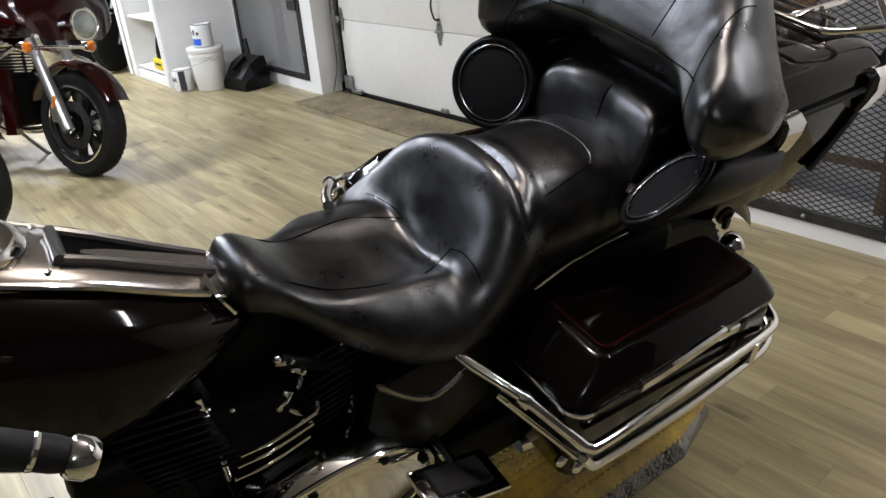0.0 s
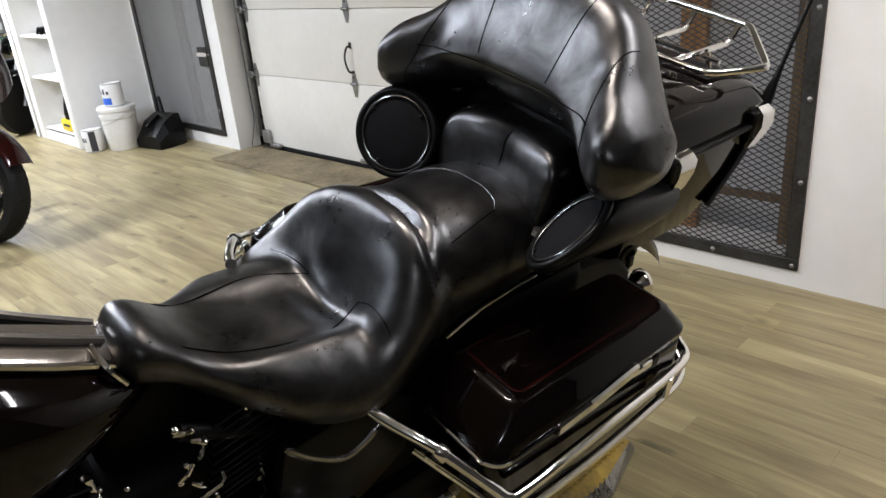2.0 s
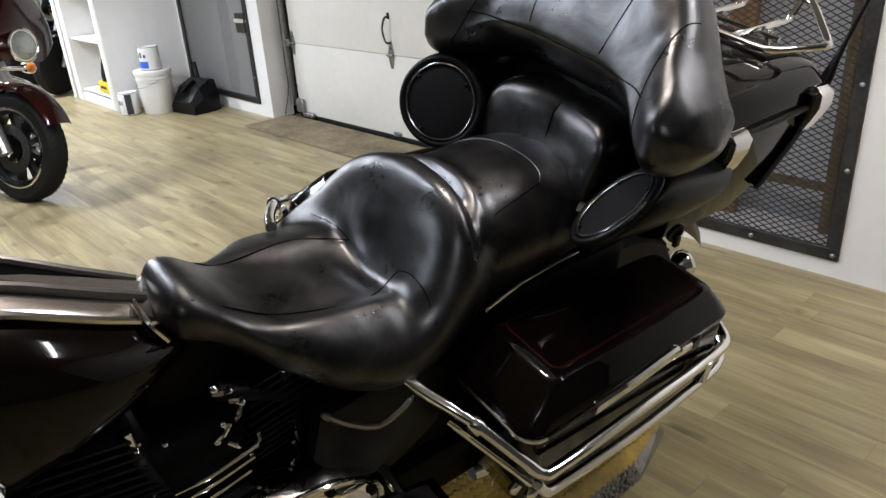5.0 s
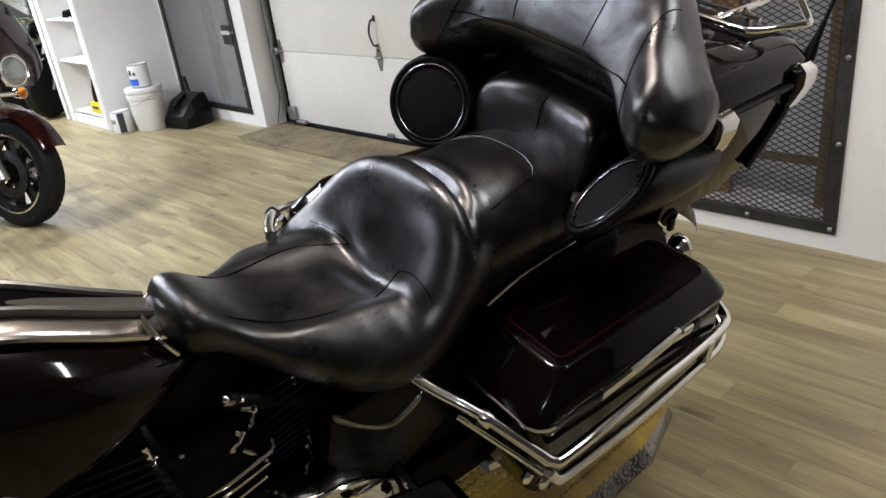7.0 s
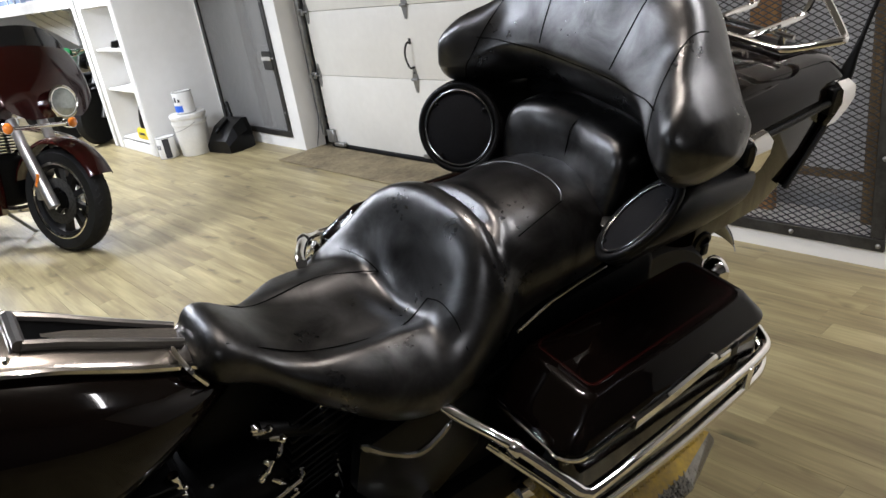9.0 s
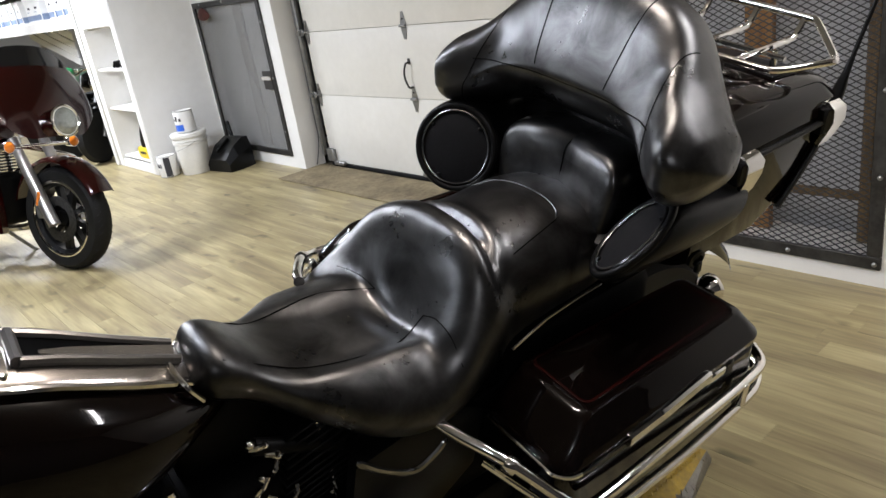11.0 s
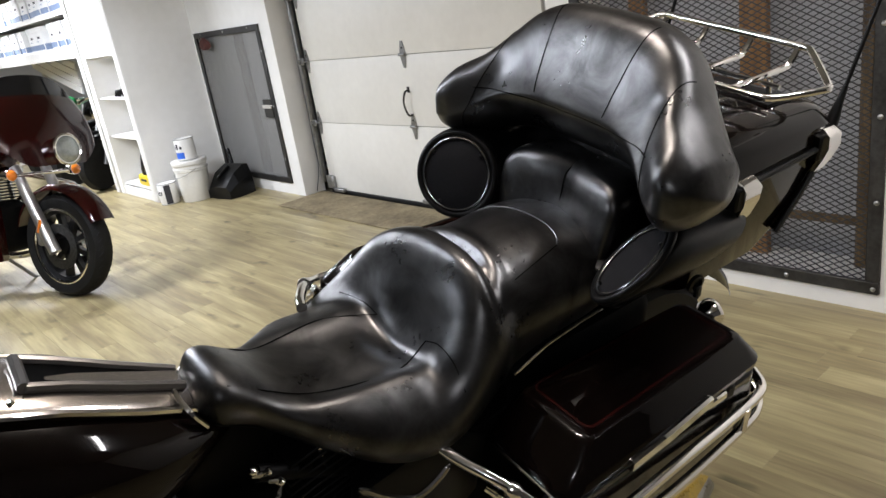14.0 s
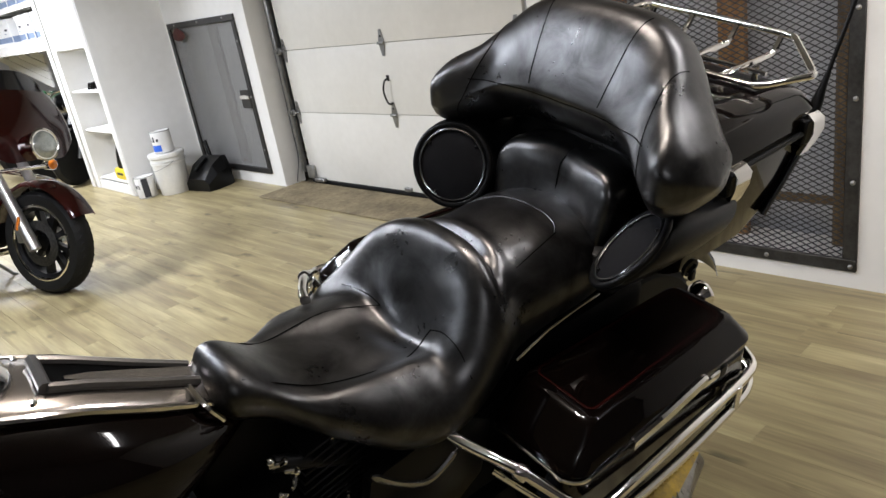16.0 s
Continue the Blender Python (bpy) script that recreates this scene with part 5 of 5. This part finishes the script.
        rings.append([Vector((x, yf + 0.02 + 0.14 * (q ** 2) + (0.02 if k > 6 else 0) , bot + (top - bot) * q)) for k, q in enumerate((0, 0.15, 0.35, 0.55, 0.75, 0.9, 1.0))] +
                     [Vector((x * 0.96, yf + 0.07 + 0.14 * (q ** 2), bot + 0.012 + (top - bot - 0.024) * q)) for q in (1.0, 0.75, 0.5, 0.25, 0.0)])
    fa = part("fairing", loft(rings), paint, b, "glossy batwing fairing")
    rings = []
    for i in range(21):
        u = -1 + 2 * i / 20
        x = 0.37 * u
        h = 0.13 * (1 - abs(u) ** 3)
        rings.append([Vector((x, 0.07 + 0.14 * u * u + 0.35 * (q * h), 1.262 - 0.03 * u * u + q * h)) for q in (0, 0.33, 0.66, 1)] + [Vector((x, 0.076 + 0.14 * u * u + 0.35 * (q * h), 1.262 - 0.03 * u * u + q * h)) for q in (1, 0.66, 0.33, 0)])
    part("windscreen", loft(rings), mat("smoked_screen", (0.012, 0.012, 0.013), 0.10, coat=0.15) if full else PLASTIC, fa, "smoked windscreen")
    part("engine", box((0, 0.72, 0.45), (0.30, 0.42, 0.34), 0.05, 3), DARKBIKE, b, "dark engine")
    for k in range(9):
        part("fin", box((0, 0.62, 0.62 + 0.02 * k), (0.27, 0.15, 0.007)), DARKBIKE, b)
        part("fin", box((0, 0.84, 0.62 + 0.02 * k), (0.27, 0.15, 0.007)), STEEL, b)
    for s in (1, -1):
        for y in (0.56, 0.66, 0.80, 0.90):
            part("pushrod_tube", tube([(s * 0.16, y, 0.44), (s * 0.15, y + 0.02, 0.80)], 0.017, 12), CHROME, b, "chrome pushrod tube")
        for y in (0.60, 0.86):
            part("rocker_cover", box((s * 0.09, y, 0.815), (0.15, 0.17, 0.07), 0.022, 3), CHROME, b, "chrome rocker cover")
        part("timing_cover", lathe([(0.085, 0), (0.085, 0.025), (0.07, 0.04), (0.03, 0.046), (0.001, 0.046)], 28, axis((s * 0.15, 0.66, 0.40), (s, 0, 0))), CHROME, b, "round chrome timing cover")
        part("oil_line", tube(spline([(s * 0.17, 0.50, 0.36), (s * 0.19, 0.56, 0.52), (s * 0.17, 0.70, 0.58), (s * 0.18, 0.86, 0.42)], 6), 0.008, 8), CHROME, b)
    part("air_cleaner", lathe([(0.09, 0), (0.10, 0.02), (0.095, 0.05), (0.06, 0.06), (0.001, 0.062)], 28, axis((-0.15, 0.72, 0.70), (-1, 0, 0))), CHROME, b, "round chrome air cleaner")
    for s in (1, -1):
        part("exhaust_pipe", tube(spline([(s * 0.12, 0.58, 0.62), (s * 0.17, 0.48, 0.50), (s * 0.18, 0.52, 0.30), (s * 0.2, 0.8, 0.22), (s * 0.22, 1.7, 0.24)], 8), 0.026, 12), CHROME, b, "chrome exhaust pipe")
        part("lower_fairing", loft([[Vector((s * x, y, z)) for x, y in ((0.13, 0.40), (0.20, 0.36), (0.24, 0.40), (0.21, 0.46), (0.13, 0.47))] for z in (0.26, 0.42, 0.56, 0.66)]), paint, b)
        part("handlebar", tube(spline([(s * 0.05, 0.35, 1.14), (s * 0.25, 0.38, 1.18), (s * 0.40, 0.52, 1.12)], 6), 0.014, 10), CHROME, b)
        part("footboard", box((s * 0.30, 0.72, 0.30), (0.11, 0.26, 0.016), 0.005, 1), RUBBER, b)
        part("saddlebag", loft([[Vector((s * x, y, z)) for x, y in ((0.18, 1.42), (0.40, 1.42), (0.42, 1.6), (0.40, 2.02), (0.18, 2.02))] for z in (0.36, 0.5, 0.66, 0.72)]), paint, b)
    rings = []
    for y, hw, lo, hi in ((0.42, 0.06, 0.84, 0.98), (0.50, 0.15, 0.80, 1.05), (0.70, 0.17, 0.78, 1.04), (0.90, 0.13, 0.80, 0.96), (1.0, 0.05, 0.82, 0.90)):
        rings.append([Vector((hw * math.cos(a), y, (lo + hi) / 2 + (hi - lo) / 2 * math.sin(a))) for a in (2 * math.pi * k / 24 for k in range(24))])
    part("fuel_tank", loft(rings), paint, b)
    rings = []
    for y, hw, hi in ((0.92, 0.08, 0.88), (1.05, 0.15, 0.80), (1.25, 0.19, 0.78), (1.36, 0.19, 0.92), (1.45, 0.15, 0.90), (1.7, 0.14, 0.88), (1.8, 0.10, 0.86)):
        rings.append([Vector((hw * math.cos(a), y, 0.68 + (hi - 0.68) * max(-0.4, math.sin(a)))) for a in (2 * math.pi * k / 24 for k in range(24))])
    part("seat", loft(rings), LEATHER, b, "black seat")
    wheel(b, (0, 1.62, 0.32), 0.32, 0.14, 0.2, 9)
    part("side_stand", tube([(0.12, 0.80, 0.22), (0.26, 0.74, 0.06), (0.33, 0.70, 0.012)], 0.012, 8), STEEL, b)
    return b


def bike_pose(x, y, heading, lean):
    """heading: degrees of the forward direction from +x; local -y is forward."""
    return Matrix.Translation((x, y, 0)) @ Euler((0, 0, radians(heading + 90))).to_matrix().to_4x4() @ Euler((0, radians(lean), 0)).to_matrix().to_4x4()


B2 = bike_pose(-5.13, 1.12, 25, 10) @ Matrix.Scale(1.09, 4)
far_bike(B2, MAROON, "maroon touring motorcycle with a batwing fairing and chrome engine guard")
b3 = thing("motorcycle", bike_pose(-4.60, 0.33, 27, 6), "dark motorcycle with a chrome muffler, parked beside the maroon one", "motorcycle", "parked motorcycles")
wheel(b3, (0, 0, 0.33), 0.33, 0.13, 0.225, 9)
part("front_fender", loft([[Vector((0.085 * math.sin(t), (0.37 + 0.035 * math.cos(t)) * -math.cos(a), 0.33 + (0.37 + 0.035 * math.cos(t)) * math.sin(a))) for t in (radians(-95 + 19 * k) for k in range(11))] for a in (radians(35 + 8 * i) for i in range(15))], closed=False), MAROON, b3)
for s in (1, -1):
    part("fork_leg", tube([(s * 0.105, 0.0, 0.30), (s * 0.105, 0.10, 0.52), (s * 0.105, 0.24, 0.84)], [0.030, 0.030, 0.024], 16), STEEL, b3)
part("headlamp", lathe([(0.04, -0.14), (0.085, -0.05), (0.09, 0.0), (0.08, 0.01), (0.001, 0.014)], 28, axis((0.02, -0.02, 0.93), (0.1, -1, 0))), CHROME, b3, "chrome headlamp")
part("engine", box((0, 0.75, 0.5), (0.3, 0.45, 0.5), 0.06, 3), DARKBIKE, b3)
part("fuel_tank", pillow((0, 0.75, 0.92), (0.16, 0.32, 0.12), 2.4), MAROON, b3)
wheel(b3, (0, 1.6, 0.33), 0.33, 0.13, 0.225, 9)

# ---------------- shelf tower at the end of the window wall ----------------
tower = thing("shelf_tower", pose(0, 0, 0), "white built-in shelf tower with open bays", "shelf unit")
TX0, TX1, TY0, TY1 = -8.46, -7.34, 2.575, 3.378
part("side_panel", box((TX1 - 0.02, (TY0 + TY1) / 2, CEIL / 2), (0.04, TY1 - TY0, CEIL - 0.004)), WHITE, tower, smooth=False)
part("side_panel", box((TX0 + 0.06, (TY0 + TY1) / 2, CEIL / 2), (0.12, TY1 - TY0, CEIL - 0.004)), WHITE, tower, smooth=False)
part("front_stile", box((TX1 - 0.075, TY0 + 0.02, CEIL / 2), (0.10, 0.04, CEIL - 0.006)), WHITE, tower, smooth=False)
part("back_panel", box(((TX0 + TX1) / 2, TY1 - 0.012, CEIL / 2), (TX1 - TX0 - 0.165, 0.02, CEIL - 0.01)), WHITE, tower, smooth=False)
part("header", box(((TX0 + TX1) / 2 - 0.01, TY0 + 0.03, (1.505 + CEIL) / 2), (TX1 - TX0 - 0.265, 0.05, CEIL - 1.51)), WHITE, tower, smooth=False)
for z in (0.12, 0.655, 1.072, 1.50):
    part("shelf", box(((TX0 + TX1) / 2 - 0.01, (TY0 + TY1) / 2 + 0.01, z), (TX1 - TX0 - 0.17, TY1 - TY0 - 0.05, 0.022), 0.002, 1), WHITE, tower)
part("plinth", box(((TX0 + TX1) / 2 - 0.01, TY0 + 0.035, 0.044), (TX1 - TX0 - 0.265, 0.05, 0.086)), WHITE, tower, smooth=False)
# things on the tower's shelves
yb = thing("tool_case", pose(-7.72, 2.74, 0.132) @ Matrix.Scale(1.25, 4), "yellow and black plastic tool case on the bottom shelf", "tool case")
part("tray", box((0, 0, 0.05), (0.26, 0.20, 0.10), 0.02, 2), LIME, yb, "yellow lower half")
part("cover", loft([[Vector((0.12 * math.cos(a) * s, 0.09 * math.sin(a) * s, z)) for a in (2 * math.pi * k / 20 for k in range(20))] for s, z in ((1, 0.101), (1.0, 0.15), (0.85, 0.23), (0.7, 0.28), (0.3, 0.29))]), PLASTIC, yb, "black upper half")
part("slot", box((0, -0.102, 0.055), (0.12, 0.006, 0.02), 0.002, 1), INK, yb)
rng = random.Random(4)
for k in range(5):
    tagged(part("small_part", tube(spline([(-7.86 + 0.07 * k, 2.62 + 0.02 * rng.random(), 1.096), (-7.84 + 0.07 * k, 2.64, 1.15 + 0.03 * rng.random()), (-7.80 + 0.07 * k, 2.66, 1.10)], 5), 0.012, 7), PLASTIC), "small dark hardware on the upper shelf", "hardware")
tagged(part("strap", tube(spline([(-7.54, 2.62, 1.05), (-7.53, 2.61, 0.92), (-7.54, 2.62, 0.78)], 5), 0.008, 6), INK), "dark strap hanging in the middle bay", "strap")

# ---------------- bucket, cans, dustpan by the wall ----------------
def bucket(x, y):
    b = thing("bucket", pose(x, y, 0) @ Matrix.Scale(1.13, 4), "white plastic bucket with a closed lid", "bucket")
    part("body", lathe([(0.125, 0), (0.130, 0.006), (0.143, 0.27), (0.150, 0.275), (0.150, 0.29), (0.145, 0.295), (0.147, 0.345), (0.10, 0.35), (0.001, 0.35)], 40), BUCKETW, b)
    part("lid", lathe([(0.152, 0.33), (0.157, 0.335), (0.157, 0.362), (0.150, 0.370), (0.12, 0.366), (0.001, 0.366)], 40), BUCKETW, b)
    part("rim_ring", tube([(0.151 * math.cos(a), 0.151 * math.sin(a), 0.30) for a in (2 * math.pi * k / 36 for k in range(36))], 0.004, 6, closed=True), BUCKETW, b)
    part("bail", tube([(0.150 * math.cos(a), -0.150 * abs(math.sin(a)) - 0.004, 0.30 - 0.07 * math.sin(a)) for a in (math.pi * k / 16 for k in range(17))], 0.002, 5), STEEL, b)
    return b


def paint_can(x, y, z, label, blue):
    c = thing("paint_can", pose(x, y, z, 0, 0, 25) @ Matrix.Scale(1.13, 4), label, "paint can")
    part("body", lathe([(0.082, 0), (0.084, 0.004), (0.084, 0.186), (0.081, 0.190), (0.070, 0.190), (0.068, 0.184), (0.001, 0.184)], 32), PAPER, c)
    part("rim", tube([(0.083 * math.cos(a), 0.083 * math.sin(a), 0.188) for a in (2 * math.pi * k / 32 for k in range(32))], 0.0035, 6, closed=True), STEEL, c)
    part("rim", tube([(0.083 * math.cos(a), 0.083 * math.sin(a), 0.004) for a in (2 * math.pi * k / 32 for k in range(32))], 0.003, 6, closed=True), STEEL, c)
    arc = lambda z0, z1, a0, a1, r, mt, nm: part(nm, loft([[Vector((rr * math.cos(a), rr * math.sin(a), zz)) for zz, rr in ((z0, r), (z1, r), (z1, r - 0.002), (z0, r - 0.002))] for a in (radians(a0 + (a1 - a0) * k / 12) for k in range(13))]), mt, c)
    if blue:
        arc(0.02, 0.075, 215, 300, 0.0855, BLUE, "label_band")
        for k in range(4):
            arc(0.105, 0.15 - 0.02 * (k % 2), 200 + 26 * k, 214 + 26 * k, 0.0855, INK, "label_mark")
    else:
        for k in range(5):
            arc(0.09, 0.125, 205 + 15 * k, 213 + 15 * k, 0.0855, INK, "label_mark")
        arc(0.01, 0.18, 292, 330, 0.0855, INK, "label_band")
    return c


bucket(-6.99, 2.86)
paint_can(-6.99, 2.86, 0.416, "white paint can with a blue label on the bucket lid", True)
paint_can(-7.17, 2.64, 0.0, "white and black labelled paint can on the floor", False)
dp = thing("dustpan", pose(-6.70, 3.12, 0, 0, 0, 10) @ Matrix.Scale(1.2, 4), "black plastic lobby dustpan standing against the wall", "dustpan")
part("pan", loft([[Vector((x * w, y, z)) for x, z in ((-1, 0), (1, 0), (1.0, h * 0.6), (0.75, h), (-0.75, h), (-1.0, h * 0.6))] for y, w, h in ((-0.14, 0.15, 0.10), (-0.05, 0.17, 0.20), (0.06, 0.165, 0.25), (0.12, 0.14, 0.24))]), PLASTIC, dp, angle=25)
part("rib", box((0, -0.06, 0.205), (0.02, 0.16, 0.03), 0.006, 1, (28, 0, 0)), PLASTIC, dp)
part("handle", tube([(-0.05, 0.09, 0.20), (-0.12, 0.12, 0.36)], 0.016, 10), PLASTIC, dp)

# ---------------- storage rack with archive boxes ----------------
SY0, SY1 = 2.58, 3.37
rack2 = thing("storage_shelf", pose(0, 0, 0), "long white two-tier storage shelf under the ceiling", "shelf")
for z in (1.645, 2.03):
    part("board", box((-10.9, (SY0 + SY1) / 2, z), (4.8, SY1 - SY0, 0.03), 0.003, 1), WHITE, rack2)
part("fascia", box((-10.9, SY0 - 0.012, 1.59), (4.8, 0.024, 0.12), 0.003, 1), WHITE, rack2)
part("fascia", box((-10.9, SY0 - 0.012, 2.02), (4.8, 0.024, 0.05), 0.003, 1), WHITE, rack2)
for x in (-13.25, -8.53):
    part("post", box((x, SY0 + 0.03, CEIL / 2), (0.10, 0.10, CEIL - 0.01), 0.004, 1), WHITE, rack2)
    part("post", box((x, SY1 - 0.03, CEIL / 2), (0.08, 0.06, CEIL - 0.01), 0.004, 1), WHITE, rack2)
for k in range(4):
    half = 1.05 - 0.26 * k
    part("brace", box((-10.08 - half * math.cos(radians(11)), 2.95, 1.11 + 0.104 * k + half * math.sin(radians(11))), (2 * half, 0.03, 0.092), 0.003, 1, (0, 11, 0)), WHITE, rack2, "sloping white board under the shelf")


def archive_box(name="archive_box"):
    b = thing(name, pose(0, 0, 0), "white cardboard archive box with a blue printed base", "archive box", "archive boxes on the storage shelf")
    part("body", box((0, 0, 0.131), (0.275, 0.42, 0.262), 0.003, 1), CARD, b)
    part("lid", box((0, 0, 0.258), (0.287, 0.433, 0.06), 0.004, 1), CARD, b)
    part("print", box((0, -0.2115, 0.05), (0.265, 0.003, 0.06)), CARDBLUE, b, smooth=False)
    part("print", box((0.139, 0, 0.05), (0.003, 0.40, 0.07)), CARDBLUE, b, smooth=False)
    part("hand_hole", box((0, -0.2115, 0.165), (0.085, 0.003, 0.026), 0.001, 1), INK, b)
    part("text_bar", box((-0.05, -0.212, 0.12), (0.07, 0.002, 0.008)), CARDBLUE, b, smooth=False)
    return b


proto = archive_box()
proto.matrix_basis = pose(-8.80, 2.82, 2.047, 0, 0, 2)
rng = random.Random(9)
for tier, z in enumerate((2.047, 1.662)):
    for k in range(14):
        if (tier == 0 and k == 0) or (tier == 1 and k in (3, 6)):
            continue
        copy_thing(proto, pose(-8.80 - 0.315 * k, 2.82 + 0.03 * rng.random(), z, 0, 0, rng.uniform(-4, 4)))

# ---------------- dark parked machines under the storage shelf ----------------
def silhouette_bike(x, y, h, c):
    b = thing("parked_motorcycle", bike_pose(x, y, h, 6), "dark motorcycle parked under the storage shelf", "motorcycle", "machines under the shelf")
    for yy in (0, 1.4):
        part("tyre", lathe([(0.22, -0.05), (0.29, -0.06), (0.32, 0), (0.29, 0.06), (0.22, 0.05)], 36, axis((0, yy, 0.32), (1, 0, 0))), RUBBER, b)
        part("rim", lathe([(0.222, -0.045), (0.205, 0), (0.222, 0.045)], 36, axis((0, yy, 0.32), (1, 0, 0))), STEEL, b)
    part("engine", box((0, 0.7, 0.45), (0.28, 0.5, 0.4), 0.06, 2), DARKBIKE, b)
    part("tank", pillow((0, 0.62, 0.88), (0.15, 0.30, 0.12), 2.4), c, b)
    part("seat", pillow((0, 1.15, 0.82), (0.13, 0.35, 0.06), 2.6), LEATHER, b)
    part("fender", loft([[Vector((0.07 * math.sin(t), -(0.36 + 0.03 * math.cos(t)) * math.cos(a), 0.32 + (0.36 + 0.03 * math.cos(t)) * math.sin(a))) for t in (radians(-90 + 30 * k) for k in range(7))] for a in (radians(30 + 12 * i) for i in range(9))], closed=False), c, b)
    for s in (1, -1):
        part("fork_leg", tube([(s * 0.09, 0, 0.32), (s * 0.09, 0.26, 0.98)], 0.024, 10), STEEL, b)
        part("handlebar", tube(spline([(0, 0.26, 0.98), (s * 0.2, 0.26, 1.06), (s * 0.38, 0.40, 1.02)], 5), 0.013, 8), CHROME, b)
    part("headlamp", lathe([(0.05, -0.1), (0.085, 0), (0.07, 0.012), (0.001, 0.018)], 24, axis((0, 0.1, 0.9), (0, -1, 0))), CHROME, b)
    return b


silhouette_bike(-8.95, 2.55, -65, DARKBIKE)
silhouette_bike(-9.85, 2.5, -67, DARKBIKE)
silhouette_bike(-10.8, 2.45, -70, mat("green_white_paint", (0.25, 0.4, 0.28), 0.25, coat=1.0, var=0.4, scale=10))
tagged(part("crate", box((-13.7, 3.4, 0.45), (0.9, 0.5, 0.9), 0.01, 1), OLDWOOD), "brown wooden crate by the far shelf post", "crate")
tagged(part("cloth_bundle", pillow((-9.64, 2.62, 1.04), (0.08, 0.09, 0.06), 2.2), GREEN), "green cloth bundle on a parked machine", "cloth")

# ---------------- fluorescent fixtures: one in view, the others added for brightness and highlights ---
def fixture(x, y, rz, power, warm):
    f = thing("fluorescent_fixture", pose(x, y, CEIL, 0, 0, rz), "white ceiling fixture with two glowing fluorescent tubes", "ceiling light", "fluorescent fixtures")
    part("housing", box((0, 0, -0.03), (1.26, 0.16, 0.055), 0.006, 1), WHITE, f)
    for s in (-1, 1):
        part("tube", tube([(-0.6, s * 0.045, -0.075), (0.6, s * 0.045, -0.075)], 0.014, 10), TUBE, f, "glowing white tube")
    part("end_cap", box((0.615, 0, -0.07), (0.025, 0.15, 0.05), 0.004, 1), WHITE, f)
    part("end_cap", box((-0.615, 0, -0.07), (0.025, 0.15, 0.05), 0.004, 1), WHITE, f)
    ld = bpy.data.lights.new("tube_light", "AREA")
    ld.shape, ld.size, ld.size_y, ld.energy, ld.color = "RECTANGLE", 1.2, 0.12, power, warm
    lo = new("tube_light", ld)
    lo.matrix_basis = pose(x, y, CEIL - 0.10, 0, 0, rz)
    return f


def bulb_fixture(x, y, rz, power, tint):
    f = thing("ceiling_bulb_fixture", pose(x, y, CEIL, 0, 0, rz), "white ceiling fixture with two bare round bulbs", "ceiling light", "bulb fixtures")
    part("base", lathe([(0.10, 0), (0.10, -0.02), (0.08, -0.035), (0.001, -0.036)], 28), WHITE, f)
    for s in (-1, 1):
        part("socket", lathe([(0.022, 0), (0.022, 0.05), (0.018, 0.055), (0.001, 0.056)], 16, axis((s * 0.05, 0, -0.03), (s * 0.6, 0, -0.7))), WHITE, f)
        bp_ = Vector((s * 0.115, 0, -0.105))
        part("bulb", pillow(bp_, (0.032, 0.032, 0.032), 2.0, 14), TUBE, f, "glowing round bulb")
        ld = bpy.data.lights.new("bulb_light", "POINT")
        ld.energy, ld.color, ld.shadow_soft_size = power, tint, 0.034
        lo = new("bulb_light", ld)
        lo.matrix_basis = pose(x, y, CEIL, 0, 0, rz) @ Matrix.Translation(bp_ + Vector((0, 0, -0.075)))
    return f


for fx, fy, fr, fp, fc in BULBS:
    bulb_fixture(fx, fy, fr, fp, fc)
for fx, fy, fr, fp, fc in FIXTURES:
    fixture(fx, fy, fr, fp, fc)

# ---------------- floor: sub-floor and separate planks ----------------
tagged(part("floor", box((-9.5, 2.5, -0.06), (25.6, 13.6, 0.10)), SUB, smooth=False), "dark sub-floor under the planks", "floor", kind="structure")
PW, PL, GAP = 0.122, 1.22, 0.0005


def plank_mesh(length):
    bm = bmesh.new()
    add_box(bm, (length / 2, PW / 2, -0.005), (length - GAP, PW - GAP, 0.010))
    me = bpy.data.meshes.new("plank")
    bmesh.ops.bevel(bm, geom=[e for e in bm.edges if all(v.co.z > -0.001 for v in e.verts)], offset=0.0006, segments=1, affect="EDGES")
    bm.to_mesh(me)
    bm.free()
    me.materials.append(FLOORM)
    return me


floor_ob = bpy.data.objects["floor"]
pm = plank_mesh(PL)
rng = random.Random(21)
far = bmesh.new()
count = 0
for row in range(int(13.0 / PW)):
    y = -4.0 + row * PW
    off = rng.random() * PL
    for col in range(-1, 21):
        x = -22.0 + off + col * PL
        if x > 2.9 or x < -22.2 or (y > 3.55 and x > -7.5) or y > 8.9:
            continue
        near = -7.4 < x + PL / 2 < 0.9 and 0.0 < y < 3.56
        if near and count < 300:
            p = new("plank", pm)
            p.parent = floor_ob
            p.location = (x, y, 0)
            count += 1
        else:
            add = [far.verts.new((x + a * (min(PL, 2.99 - x) - GAP), y + b * (PW - GAP), z)) for z in (-0.01, 0.0) for a, b in ((0, 0), (1, 0), (1, 1), (0, 1))]
            far.faces.new(add[4:])
            for i in range(4):
                far.faces.new((add[i], add[(i + 1) % 4], add[4 + (i + 1) % 4], add[4 + i]))
tagged(part("plank_field", far, FLOORM, floor_ob, smooth=False), kind="stuff")
